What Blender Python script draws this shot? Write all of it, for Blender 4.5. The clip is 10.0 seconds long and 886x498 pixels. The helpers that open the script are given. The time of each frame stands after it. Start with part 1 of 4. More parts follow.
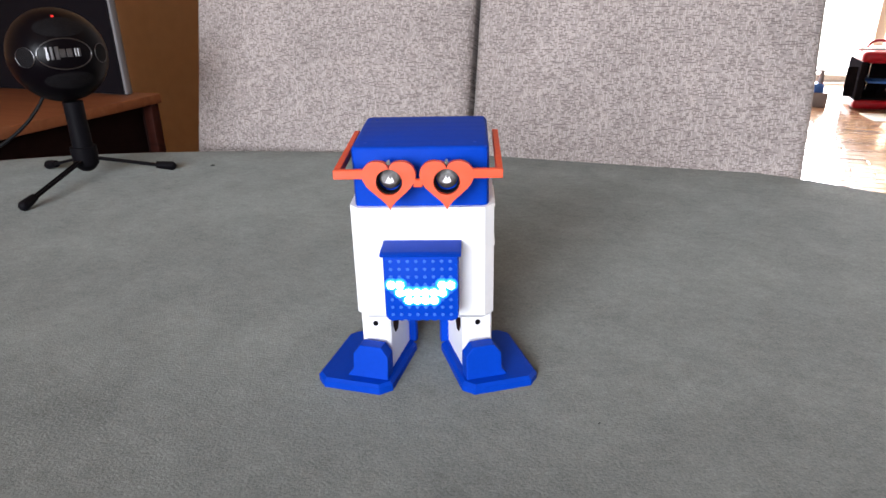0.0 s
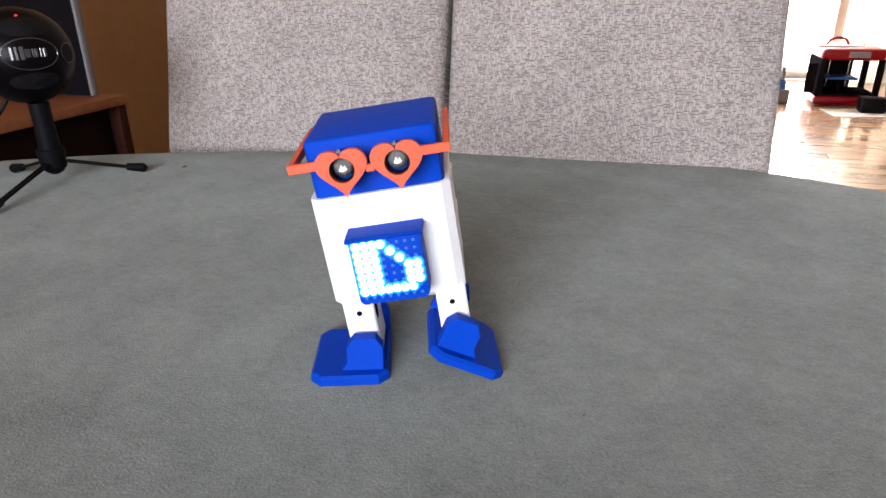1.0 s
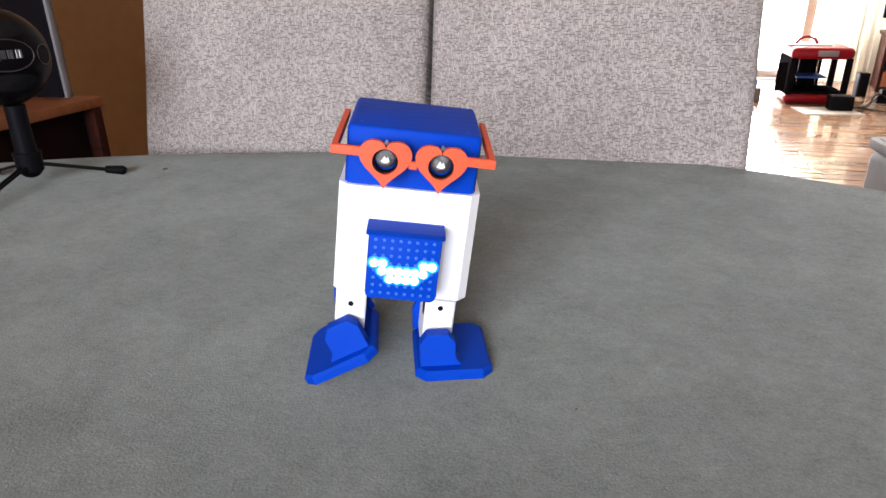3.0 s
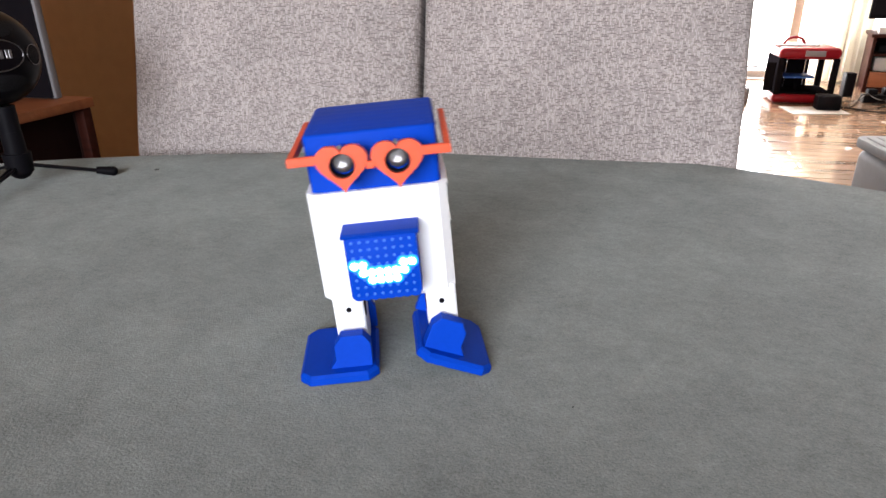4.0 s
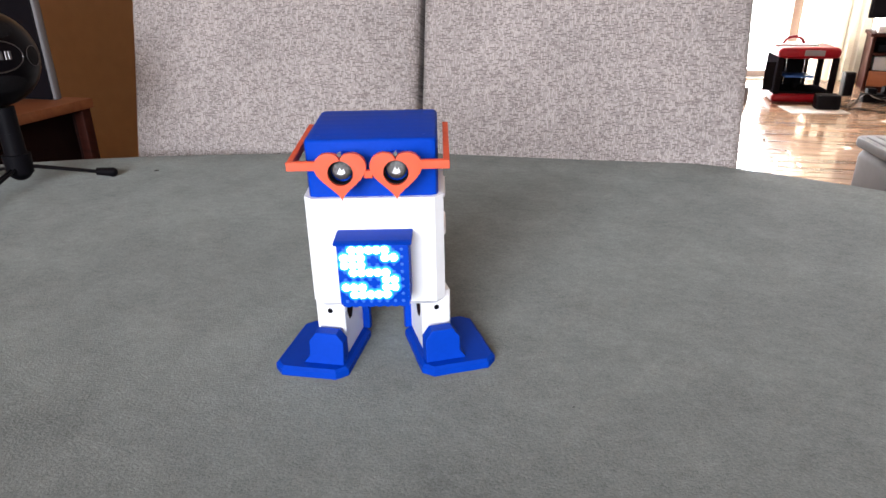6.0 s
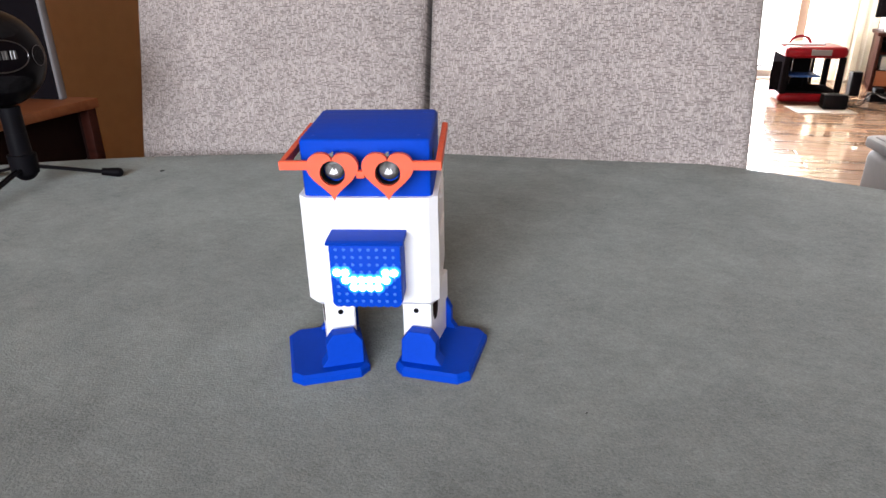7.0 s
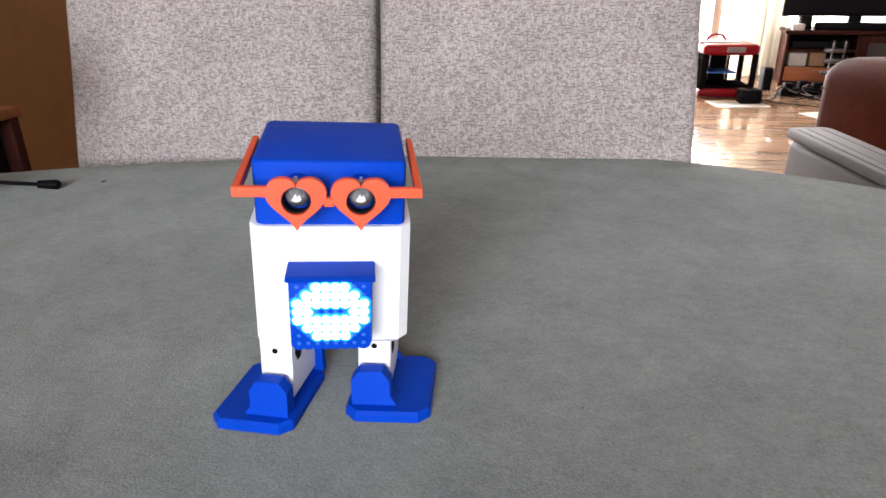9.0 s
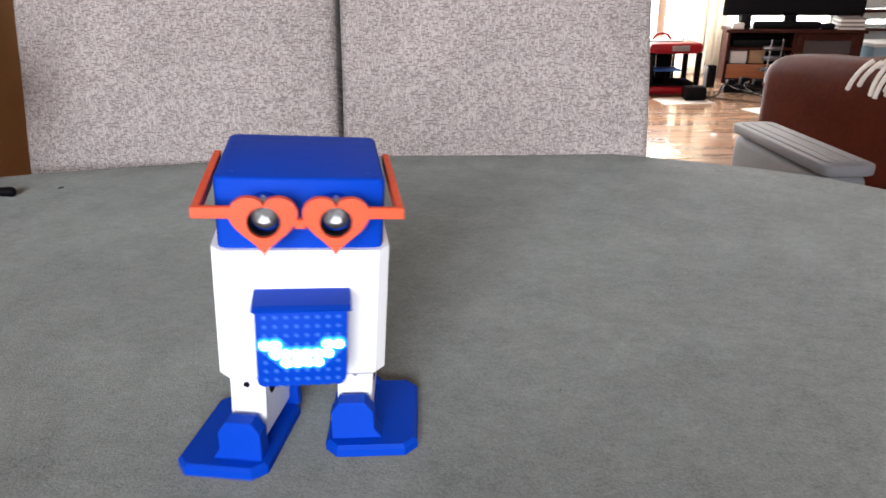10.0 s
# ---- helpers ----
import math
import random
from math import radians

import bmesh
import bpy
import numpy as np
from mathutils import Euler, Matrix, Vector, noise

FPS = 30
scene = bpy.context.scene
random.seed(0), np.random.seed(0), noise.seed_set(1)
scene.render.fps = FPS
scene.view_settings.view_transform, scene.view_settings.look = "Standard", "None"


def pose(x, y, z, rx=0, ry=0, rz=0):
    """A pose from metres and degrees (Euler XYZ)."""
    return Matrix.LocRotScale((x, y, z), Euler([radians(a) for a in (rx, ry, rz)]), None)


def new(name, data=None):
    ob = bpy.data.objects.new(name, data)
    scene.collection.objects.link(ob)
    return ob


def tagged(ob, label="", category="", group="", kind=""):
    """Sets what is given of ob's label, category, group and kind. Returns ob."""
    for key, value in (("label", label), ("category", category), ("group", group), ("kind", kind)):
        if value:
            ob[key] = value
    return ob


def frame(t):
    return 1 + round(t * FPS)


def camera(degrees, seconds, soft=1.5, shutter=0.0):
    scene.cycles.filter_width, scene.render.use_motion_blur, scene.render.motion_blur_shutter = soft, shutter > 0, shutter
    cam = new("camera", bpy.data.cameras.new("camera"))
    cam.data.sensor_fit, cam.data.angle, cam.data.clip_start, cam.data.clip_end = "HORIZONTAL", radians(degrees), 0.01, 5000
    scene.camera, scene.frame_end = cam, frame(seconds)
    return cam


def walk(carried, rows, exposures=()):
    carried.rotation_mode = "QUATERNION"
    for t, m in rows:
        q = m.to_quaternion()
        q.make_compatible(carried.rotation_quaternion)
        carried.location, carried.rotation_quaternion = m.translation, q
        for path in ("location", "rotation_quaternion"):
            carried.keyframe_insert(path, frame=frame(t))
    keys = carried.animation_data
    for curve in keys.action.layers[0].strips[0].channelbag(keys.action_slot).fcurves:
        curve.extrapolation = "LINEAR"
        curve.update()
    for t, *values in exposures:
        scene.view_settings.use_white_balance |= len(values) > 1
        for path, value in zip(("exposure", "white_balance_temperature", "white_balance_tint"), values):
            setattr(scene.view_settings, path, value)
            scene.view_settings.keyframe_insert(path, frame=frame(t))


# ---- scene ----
# ---------------------------------------------------------------- camera
cam = camera(68.9, 10.0, soft=1.5, shutter=0.5)
METRES, EYE, TILT, LEAN, TURN = 0.072, 0.197, -22.6, 0.75, 0.0
ROWS = [
    (0.0, 0.0, 0.0, 0.0, 0.0, 0.0, 0.0),
    (0.5, -0.0283, -0.0079, -0.0049, -1.23, -0.09, 0.52),
    (1.0, -0.076, -0.017, -0.0149, -2.44, -0.1, 1.01),
    (1.5, -0.1195, -0.0307, -0.0175, -3.12, -0.11, 1.28),
    (2.0, -0.1353, -0.035, -0.0191, -3.44, -0.12, 1.41),
    (2.5, -0.1518, -0.0413, -0.0205, -3.88, -0.13, 1.59),
    (4.0, -0.2127, -0.0504, -0.0311, -5.17, -0.12, 2.05),
    (4.5, -0.2235, -0.0559, -0.0311, -5.37, -0.1, 2.13),
    (5.0, -0.2199, -0.0613, -0.0297, -5.38, -0.1, 2.16),
    (5.5, -0.2142, -0.0614, -0.0301, -5.35, -0.1, 2.18),
    (7.0, -0.2547, 0.0296, -0.0064, -4.84, -0.12, 2.09),
    (7.5, -0.3195, 0.083, 0.0186, -5.41, -0.15, 2.3),
    (8.0, -0.4084, 0.1155, 0.0352, -6.71, -0.2, 2.86),
    (8.5, -0.5191, 0.1301, 0.0435, -8.27, -0.27, 3.43),
    (9.0, -0.6288, 0.1088, 0.0325, -10.61, -0.4, 4.43),
    (9.5, -0.7485, 0.0526, 0.0106, -12.78, -0.51, 5.37),
    (10.0, -0.8157, 0.0038, -0.0092, -14.48, -0.67, 6.07),
]
walk(cam, [(t, pose(0, 0, EYE, TILT, LEAN, TURN) @ pose(METRES * x, METRES * y, METRES * z, 90 + pitch, roll, yaw)) for t, x, y, z, yaw, pitch, roll in ROWS])

# ---------------------------------------------------------------- room frame
# The room and the sofa stand turned against the first view; u runs along the sofa, v away from the camera.
ROOM = pose(0, 0, 0, 0, 0, -20)
SOFA = pose(0.037, 0.770, 0, 0, 0, -17)
FLOOR = -0.48
CEIL = 1.95


def room(u, v, z=0.0, turn=0.0):
    return ROOM @ pose(u, v, z, 0, 0, turn)


# ---------------------------------------------------------------- world, sun, window light
world = bpy.data.worlds.new("sky")
scene.world = world
world.use_nodes = True
wn = world.node_tree.nodes
sky = wn.new("ShaderNodeTexSky")
sky.sky_type, sky.sun_disc = "NISHITA", False
sky.sun_elevation, sky.sun_rotation = radians(38), radians(200)
wn["Background"].inputs[1].default_value = 0.12
world.node_tree.links.new(sky.outputs[0], wn["Background"].inputs[0])


def window_light(name, m, w, h, watts, colour):
    data = bpy.data.lights.new(name, "AREA")
    data.shape, data.size, data.size_y, data.energy, data.color = "RECTANGLE", w, h, watts, colour
    ob = new(name, data)
    ob.matrix_world = m
    return ob


# daylight that enters through the two windows
window_light("daylight_rear", room(-0.12, -1.93, 0.66) @ pose(0, 0, 0, 90, 0, 0), 1.5, 1.0, 99, (0.86, 0.91, 1.0))
window_light("daylight_garden", room(0.25, 5.04, 0.55) @ pose(0, 0, 0, -90, 0, 0), 2.2, 2.0, 230, (0.95, 0.95, 1.0))
scene.view_settings.exposure = 0.0


# ---------------------------------------------------------------- materials
def mat(name, colour, rough=0.6, metal=0.0, var=0.0, scale=40.0, bump=0.0, bump_scale=200.0, sheen=0.0, coat=0.0, stretch=(1, 1, 1), glow=None, spec=0.5):
    """A surface with variation at two scales, from object coordinates in metres."""
    m = bpy.data.materials.new(name)
    m.use_nodes = True
    nt = m.node_tree
    n, link = nt.nodes, nt.links.new
    bs = n["Principled BSDF"]
    bs.inputs["Base Color"].default_value = (*colour, 1)
    bs.inputs["Roughness"].default_value = rough
    bs.inputs["Metallic"].default_value = metal
    bs.inputs["Sheen Weight"].default_value = sheen
    bs.inputs["Coat Weight"].default_value = coat
    bs.inputs["Specular IOR Level"].default_value = spec
    if glow:
        bs.inputs["Emission Color"].default_value = (*glow[0], 1)
        bs.inputs["Emission Strength"].default_value = glow[1]
    if var or bump:
        tc = n.new("ShaderNodeTexCoord")
        mp = n.new("ShaderNodeMapping")
        mp.inputs["Scale"].default_value = stretch
        link(tc.outputs["Object"], mp.inputs["Vector"])
    if var:
        big, small = n.new("ShaderNodeTexNoise"), n.new("ShaderNodeTexNoise")
        big.inputs["Scale"].default_value, small.inputs["Scale"].default_value = scale, scale * 9
        small.inputs["Detail"].default_value = 6
        add = n.new("ShaderNodeMath")
        add.operation = "ADD"
        link(mp.outputs[0], big.inputs["Vector"])
        link(mp.outputs[0], small.inputs["Vector"])
        link(big.outputs["Fac"], add.inputs[0])
        link(small.outputs["Fac"], add.inputs[1])
        ramp = n.new("ShaderNodeMapRange")
        ramp.inputs["From Min"].default_value, ramp.inputs["From Max"].default_value = 0.65, 1.35
        ramp.inputs["To Min"].default_value, ramp.inputs["To Max"].default_value = 1 - var, 1 + var
        link(add.outputs[0], ramp.inputs["Value"])
        hsv = n.new("ShaderNodeHueSaturation")
        hsv.inputs["Color"].default_value = (*colour, 1)
        link(ramp.outputs[0], hsv.inputs["Value"])
        link(hsv.outputs[0], bs.inputs["Base Color"])
    if bump:
        tex = n.new("ShaderNodeTexNoise")
        tex.inputs["Scale"].default_value, tex.inputs["Detail"].default_value = bump_scale, 4
        bp = n.new("ShaderNodeBump")
        bp.inputs["Strength"].default_value, bp.inputs["Distance"].default_value = bump, 0.001
        link(mp.outputs[0], tex.inputs["Vector"])
        link(tex.outputs["Fac"], bp.inputs["Height"])
        link(bp.outputs[0], bs.inputs["Normal"])
    return m


def printed(name, colour, rough=0.42, var=0.06, spec=0.4):
    """Printed plastic: fine horizontal layers 0.25 mm high."""
    m = mat(name, colour, rough, var=var, scale=60, spec=spec)
    nt = m.node_tree
    n, link = nt.nodes, nt.links.new
    tc, wave, bp = n.new("ShaderNodeTexCoord"), n.new("ShaderNodeTexWave"), n.new("ShaderNodeBump")
    wave.wave_type, wave.bands_direction = "BANDS", "Z"
    wave.inputs["Scale"].default_value, wave.inputs["Distortion"].default_value = 640, 1.2
    wave.inputs["Detail"].default_value, wave.inputs["Detail Scale"].default_value = 2, 0.4
    bp.inputs["Strength"].default_value, bp.inputs["Distance"].default_value = 0.22, 0.0003
    link(tc.outputs["Object"], wave.inputs["Vector"])
    link(wave.outputs["Fac"], bp.inputs["Height"])
    link(bp.outputs[0], n["Principled BSDF"].inputs["Normal"])
    return m


def woven(name, mid, light, dark):
    """Upholstery: dark threads a few millimetres long lying across, light ones standing upright."""
    m = mat(name, mid, 0.9, sheen=0.1, spec=0.15)
    nt = m.node_tree
    n, link = nt.nodes, nt.links.new
    bs = n["Principled BSDF"]

    def math_node(op, a, b=0.0):
        q = n.new("ShaderNodeMath")
        q.operation = op
        for k, v in enumerate((a, b)):
            if isinstance(v, (int, float)):
                q.inputs[k].default_value = v
            else:
                link(v, q.inputs[k])
        return q.outputs[0]

    tc = n.new("ShaderNodeTexCoord")
    wob, wscale, wadd, split = n.new("ShaderNodeTexNoise"), n.new("ShaderNodeVectorMath"), n.new("ShaderNodeVectorMath"), n.new("ShaderNodeSeparateXYZ")
    wob.inputs["Scale"].default_value, wob.inputs["Detail"].default_value = 40, 2
    wscale.operation, wscale.inputs["Scale"].default_value = "SCALE", 0.0011
    link(tc.outputs["Object"], wob.inputs["Vector"])
    link(wob.outputs["Color"], wscale.inputs[0])
    link(tc.outputs["Object"], wadd.inputs[0])
    link(wscale.outputs[0], wadd.inputs[1])
    link(wadd.outputs[0], split.inputs[0])

    def threads(along, across, length, width, share, seed, duty):
        """1 where a thread lies: a share of cells in rows that are shifted at random; it fills a part of the row's width."""
        inside = math_node("LESS_THAN", math_node("FRACT", math_node("DIVIDE", across, width)), duty)
        row = math_node("FLOOR", math_node("DIVIDE", across, width))
        shift, cell, join = n.new("ShaderNodeTexWhiteNoise"), n.new("ShaderNodeTexWhiteNoise"), n.new("ShaderNodeCombineXYZ")
        shift.noise_dimensions = "1D"
        link(math_node("ADD", row, seed), shift.inputs["W"])
        col = math_node("FLOOR", math_node("ADD", math_node("DIVIDE", along, length), shift.outputs["Value"]))
        link(col, join.inputs[0])
        link(row, join.inputs[1])
        join.inputs[2].default_value = seed
        link(join.outputs[0], cell.inputs["Vector"])
        return math_node("MULTIPLY", inside, math_node("LESS_THAN", cell.outputs["Value"], share))

    dark_mask = threads(split.outputs[0], split.outputs[2], 0.0034, 0.0016, 0.27, 3.5, 0.6)
    light_mask = threads(split.outputs[2], split.outputs[0], 0.0034, 0.0016, 0.45, 9.5, 0.55)
    fine_mask = threads(split.outputs[0], split.outputs[2], 0.0025, 0.0016, 0.70, 17.5, 0.5)
    out = None
    base = mid
    for mask, tone, amount in ((fine_mask, tuple(0.78 * c for c in mid), 1.0), (light_mask, light, 0.64), (dark_mask, dark, 0.75)):
        mix = n.new("ShaderNodeMix")
        mix.data_type = "RGBA"
        link(math_node("MULTIPLY", mask, amount), mix.inputs["Factor"])
        if out is None:
            mix.inputs[6].default_value = (*base, 1)
        else:
            link(out, mix.inputs[6])
        mix.inputs[7].default_value = (*tone, 1)
        out = mix.outputs[2]
    wear, rng, hsv = n.new("ShaderNodeTexNoise"), n.new("ShaderNodeMapRange"), n.new("ShaderNodeHueSaturation")
    wear.inputs["Scale"].default_value, wear.inputs["Detail"].default_value = 9, 5
    rng.inputs["From Min"].default_value, rng.inputs["From Max"].default_value = 0.3, 0.7
    rng.inputs["To Min"].default_value, rng.inputs["To Max"].default_value = 0.90, 1.10
    link(tc.outputs["Object"], wear.inputs["Vector"])
    link(wear.outputs["Fac"], rng.inputs["Value"])
    link(out, hsv.inputs["Color"])
    link(rng.outputs[0], hsv.inputs["Value"])
    link(hsv.outputs[0], bs.inputs["Base Color"])
    bp = n.new("ShaderNodeBump")
    bp.inputs["Strength"].default_value, bp.inputs["Distance"].default_value = 0.6, 0.0010
    link(math_node("SUBTRACT", light_mask, dark_mask), bp.inputs["Height"])
    link(bp.outputs[0], bs.inputs["Normal"])
    return m


def wood(name, a, b, rough=0.35, stretch=(3, 40, 40), coat=0.0, per_piece=False, spec=0.5):
    """Wood with grain along x."""
    m = mat(name, a, rough, coat=coat, spec=spec)
    nt = m.node_tree
    n, link = nt.nodes, nt.links.new
    tc, mp, no = n.new("ShaderNodeTexCoord"), n.new("ShaderNodeMapping"), n.new("ShaderNodeTexNoise")
    mp.inputs["Scale"].default_value = stretch
    no.inputs["Scale"].default_value, no.inputs["Detail"].default_value, no.inputs["Distortion"].default_value = 1.0, 8, 1.2
    ramp = n.new("ShaderNodeValToRGB")
    ramp.color_ramp.elements[0].position, ramp.color_ramp.elements[0].color = 0.3, (*a, 1)
    ramp.color_ramp.elements[1].position, ramp.color_ramp.elements[1].color = 0.7, (*b, 1)
    link(tc.outputs["Object"], mp.inputs["Vector"])
    link(mp.outputs[0], no.inputs["Vector"])
    link(no.outputs["Fac"], ramp.inputs[0])
    out = ramp.outputs[0]
    if per_piece:
        info, rng, hsv = n.new("ShaderNodeObjectInfo"), n.new("ShaderNodeMapRange"), n.new("ShaderNodeHueSaturation")
        rng.inputs["To Min"].default_value, rng.inputs["To Max"].default_value = 0.75, 1.25
        link(info.outputs["Random"], rng.inputs["Value"])
        link(out, hsv.inputs["Color"])
        link(rng.outputs[0], hsv.inputs["Value"])
        out = hsv.outputs[0]
    link(out, n["Principled BSDF"].inputs["Base Color"])
    return m


def velvet(name, colour):
    """Short pile: wide brushed patches, fine tufts and fibre specks."""
    m = mat(name, colour, 0.9, bump=0.45, bump_scale=700, spec=0.1)
    nt = m.node_tree
    n, link = nt.nodes, nt.links.new
    n["Principled BSDF"].inputs["Diffuse Roughness"].default_value = 1.0
    tc = n.new("ShaderNodeTexCoord")
    total = None
    for scale, weight, detail, stretch in ((6, 0.55, 5, (1, 1.5, 1)), (26, 0.45, 6, (1.3, 1, 1)), (110, 0.45, 4, (1, 1.4, 1)), (420, 0.55, 2, (1, 1, 1)), (1000, 0.5, 1, (1, 1, 1))):
        mp, no, mul = n.new("ShaderNodeMapping"), n.new("ShaderNodeTexNoise"), n.new("ShaderNodeMath")
        mp.inputs["Scale"].default_value, mp.inputs["Rotation"].default_value = stretch, (0, 0, 0.7)
        no.inputs["Scale"].default_value, no.inputs["Detail"].default_value = scale, detail
        link(tc.outputs["Object"], mp.inputs["Vector"])
        link(mp.outputs[0], no.inputs["Vector"])
        mul.operation = "MULTIPLY_ADD"
        mul.inputs[1].default_value = weight
        mul.inputs[2].default_value = 1 - 0.5 * 2.50
        link(no.outputs["Fac"], mul.inputs[0])
        if total is not None:
            link(total.outputs[0], mul.inputs[2])
        total = mul
    hsv = n.new("ShaderNodeHueSaturation")
    hsv.inputs["Color"].default_value = (*colour, 1)
    link(total.outputs[0], hsv.inputs["Value"])
    link(hsv.outputs[0], n["Principled BSDF"].inputs["Base Color"])
    return m


VELVET = velvet("grey_green_velvet", (0.186, 0.197, 0.187))
PLASTER = mat("grey_plaster", (0.38, 0.37, 0.36), 0.85, var=0.06, scale=3, bump=0.2, bump_scale=120)
WEAVE = woven("grey_woven_upholstery", (0.376, 0.325, 0.310), (0.64, 0.565, 0.535), (0.130, 0.103, 0.096))
BLUE = printed("blue_printed_plastic", (0.0006, 0.046, 0.43), 0.5, spec=0.08)
WHITE = printed("white_printed_plastic", (0.90, 0.885, 0.90), 0.5, 0.015)
ORANGE = printed("orange_red_printed_plastic", (0.74, 0.082, 0.022), 0.45)
BLACK = mat("black_plastic", (0.005, 0.0045, 0.006), 0.5, spec=0.07, var=0.2, scale=60, bump=0.1, bump_scale=1500)
MATT = mat("matt_black_plastic", (0.007, 0.006, 0.007), 0.95, spec=0.0, var=0.2, scale=40)
GLOSS_BLACK = mat("gloss_black_shell", (0.003, 0.002, 0.003), 0.3, spec=0.09, var=0.1, scale=20)
DIM_CHROME = mat("dim_chrome", (0.16, 0.155, 0.16), 0.3, 1.0, var=0.1, scale=200)
CHROME = mat("chrome", (0.7, 0.7, 0.72), 0.18, 1.0)
MESH = mat("transducer_mesh", (0.22, 0.21, 0.21), 0.3, 0.8, var=0.3, scale=900, bump=0.6, bump_scale=2500)
LIT = mat("lit_blue_diode", (0.2, 0.5, 1.0), 0.4, glow=((0.55, 0.88, 1.0), 12.0))
# HALO and SPILL paint the bloom round a lit diode as glowing rings.
HALO = mat("cyan_bloom_rim", (0.05, 0.3, 1.0), 0.4, glow=((0.10, 0.72, 1.0), 2.0))
SPILL = mat("painted_diode_bloom", (0.002, 0.062, 0.56), 0.5, glow=((0.0, 0.30, 1.0), 1.4))
UNLIT = mat("unlit_diode", (0.03, 0.13, 0.56), 0.35)
WALL = mat("ochre_wall_paint", (0.50, 0.310, 0.168), 0.8, var=0.08, scale=3, bump=0.2, bump_scale=120)
PALE = mat("white_wall_paint", (0.78, 0.76, 0.72), 0.8, var=0.04, scale=3, bump=0.15, bump_scale=120)
DAY = mat("daylight_outside", (0.9, 0.9, 0.9), 0.9, glow=((1.0, 0.99, 0.98), 8.0))
OAK = wood("oak_floor_board", (0.25, 0.150, 0.092), (0.40, 0.255, 0.165), 0.22, (2.5, 30, 30), 0.5, True)
TIMBER = wood("pale_timber", (0.30, 0.21, 0.14), (0.40, 0.29, 0.20), 0.6)
CHERRY = wood("cherry_wood", (0.026, 0.006, 0.004), (0.046, 0.011, 0.007), 0.55, spec=0.1)
PINE = wood("honey_wood", (0.25, 0.085, 0.037), (0.34, 0.128, 0.056), 0.5, spec=0.25)
LINT = mat("grey_lint", (0.055, 0.058, 0.055), 0.9, var=0.2, scale=900)
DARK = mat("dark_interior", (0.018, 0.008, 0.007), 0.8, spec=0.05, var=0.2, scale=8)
LEATHER = mat("brown_leather", (0.058, 0.0115, 0.005), 0.5, spec=0.02, var=0.25, scale=7, bump=0.4, bump_scale=320)
BIN = mat("grey_plastic_bin", (0.19, 0.19, 0.205), 0.6, spec=0.2, var=0.05, scale=10, bump=0.1, bump_scale=500)
RED = mat("red_gloss_plastic", (0.21, 0.003, 0.009), 0.35, spec=0.2, var=0.05, scale=10)
BED = mat("blue_print_bed", (0.02, 0.11, 0.42), 0.5, var=0.1, scale=30)
SCREEN = mat("dark_screen", (0.006, 0.005, 0.007), 0.5, spec=0.06, var=0.1, scale=4)
GREY = mat("light_grey_plastic", (0.18, 0.168, 0.172), 0.5, var=0.05, scale=20)
PAPER = mat("paper", (0.62, 0.62, 0.61), 0.8, var=0.05, scale=15)
CARD = mat("cardboard", (0.42, 0.28, 0.17), 0.8, var=0.1, scale=20)
COTTON = mat("cream_cotton", (0.70, 0.66, 0.60), 0.9, var=0.1, scale=60, bump=0.4, bump_scale=900)
DRAPE = mat("pale_curtain", (0.84, 0.79, 0.70), 0.9, var=0.06, scale=20, bump=0.3, bump_scale=700)
CABLE = mat("black_cable", (0.008, 0.008, 0.009), 0.55, spec=0.1, var=0.1, scale=40)
TAN = mat("tan_paint", (0.55, 0.45, 0.37), 0.6, var=0.05, scale=10)
LAMP_RED = mat("red_indicator", (0.6, 0.02, 0.02), 0.4, glow=((1.0, 0.05, 0.04), 0.6))
GLASS = mat("cabinet_glass", (0.05, 0.045, 0.05), 0.08, var=0.1, scale=5)


# ---------------------------------------------------------------- mesh helpers
def box(bm, x0, x1, y0, y1, z0, z1, bevel=0.0, seg=2, m=None):
    made = bmesh.ops.create_cube(bm, size=1.0)["verts"]
    for v in made:
        v.co = Vector((x0 + (v.co.x + 0.5) * (x1 - x0), y0 + (v.co.y + 0.5) * (y1 - y0), z0 + (v.co.z + 0.5) * (z1 - z0)))
    if bevel:
        edges = list({e for v in made for e in v.link_edges})
        got = bmesh.ops.bevel(bm, geom=edges, offset=bevel, segments=seg, profile=0.5, affect="EDGES")
        made = list({v for v in got["verts"]} | {v for v in made if v.is_valid})
    if m is not None:
        bmesh.ops.transform(bm, matrix=m, verts=[v for v in made if v.is_valid])
    return bm


def prism(bm, outline, a, b, axis="y", bevel=0.0):
    """Extrude an outline (two coordinates in the plane across axis) from a to b."""
    def at(p, h):
        return {"y": (p[0], h, p[1]), "z": (p[0], p[1], h), "x": (h, p[0], p[1])}[axis]
    lo = [bm.verts.new(at(p, a)) for p in outline]
    hi = [bm.verts.new(at(p, b)) for p in outline]
    k = len(outline)
    faces = [bm.faces.new(lo), bm.faces.new(hi)]
    faces += [bm.faces.new((lo[i], lo[(i + 1) % k], hi[(i + 1) % k], hi[i])) for i in range(k)]
    bmesh.ops.recalc_face_normals(bm, faces=faces)
    if bevel:
        rims = list({e for f in faces[:2] for e in f.edges})
        bmesh.ops.bevel(bm, geom=rims, offset=bevel, segments=2, profile=0.5, affect="EDGES")
    return bm


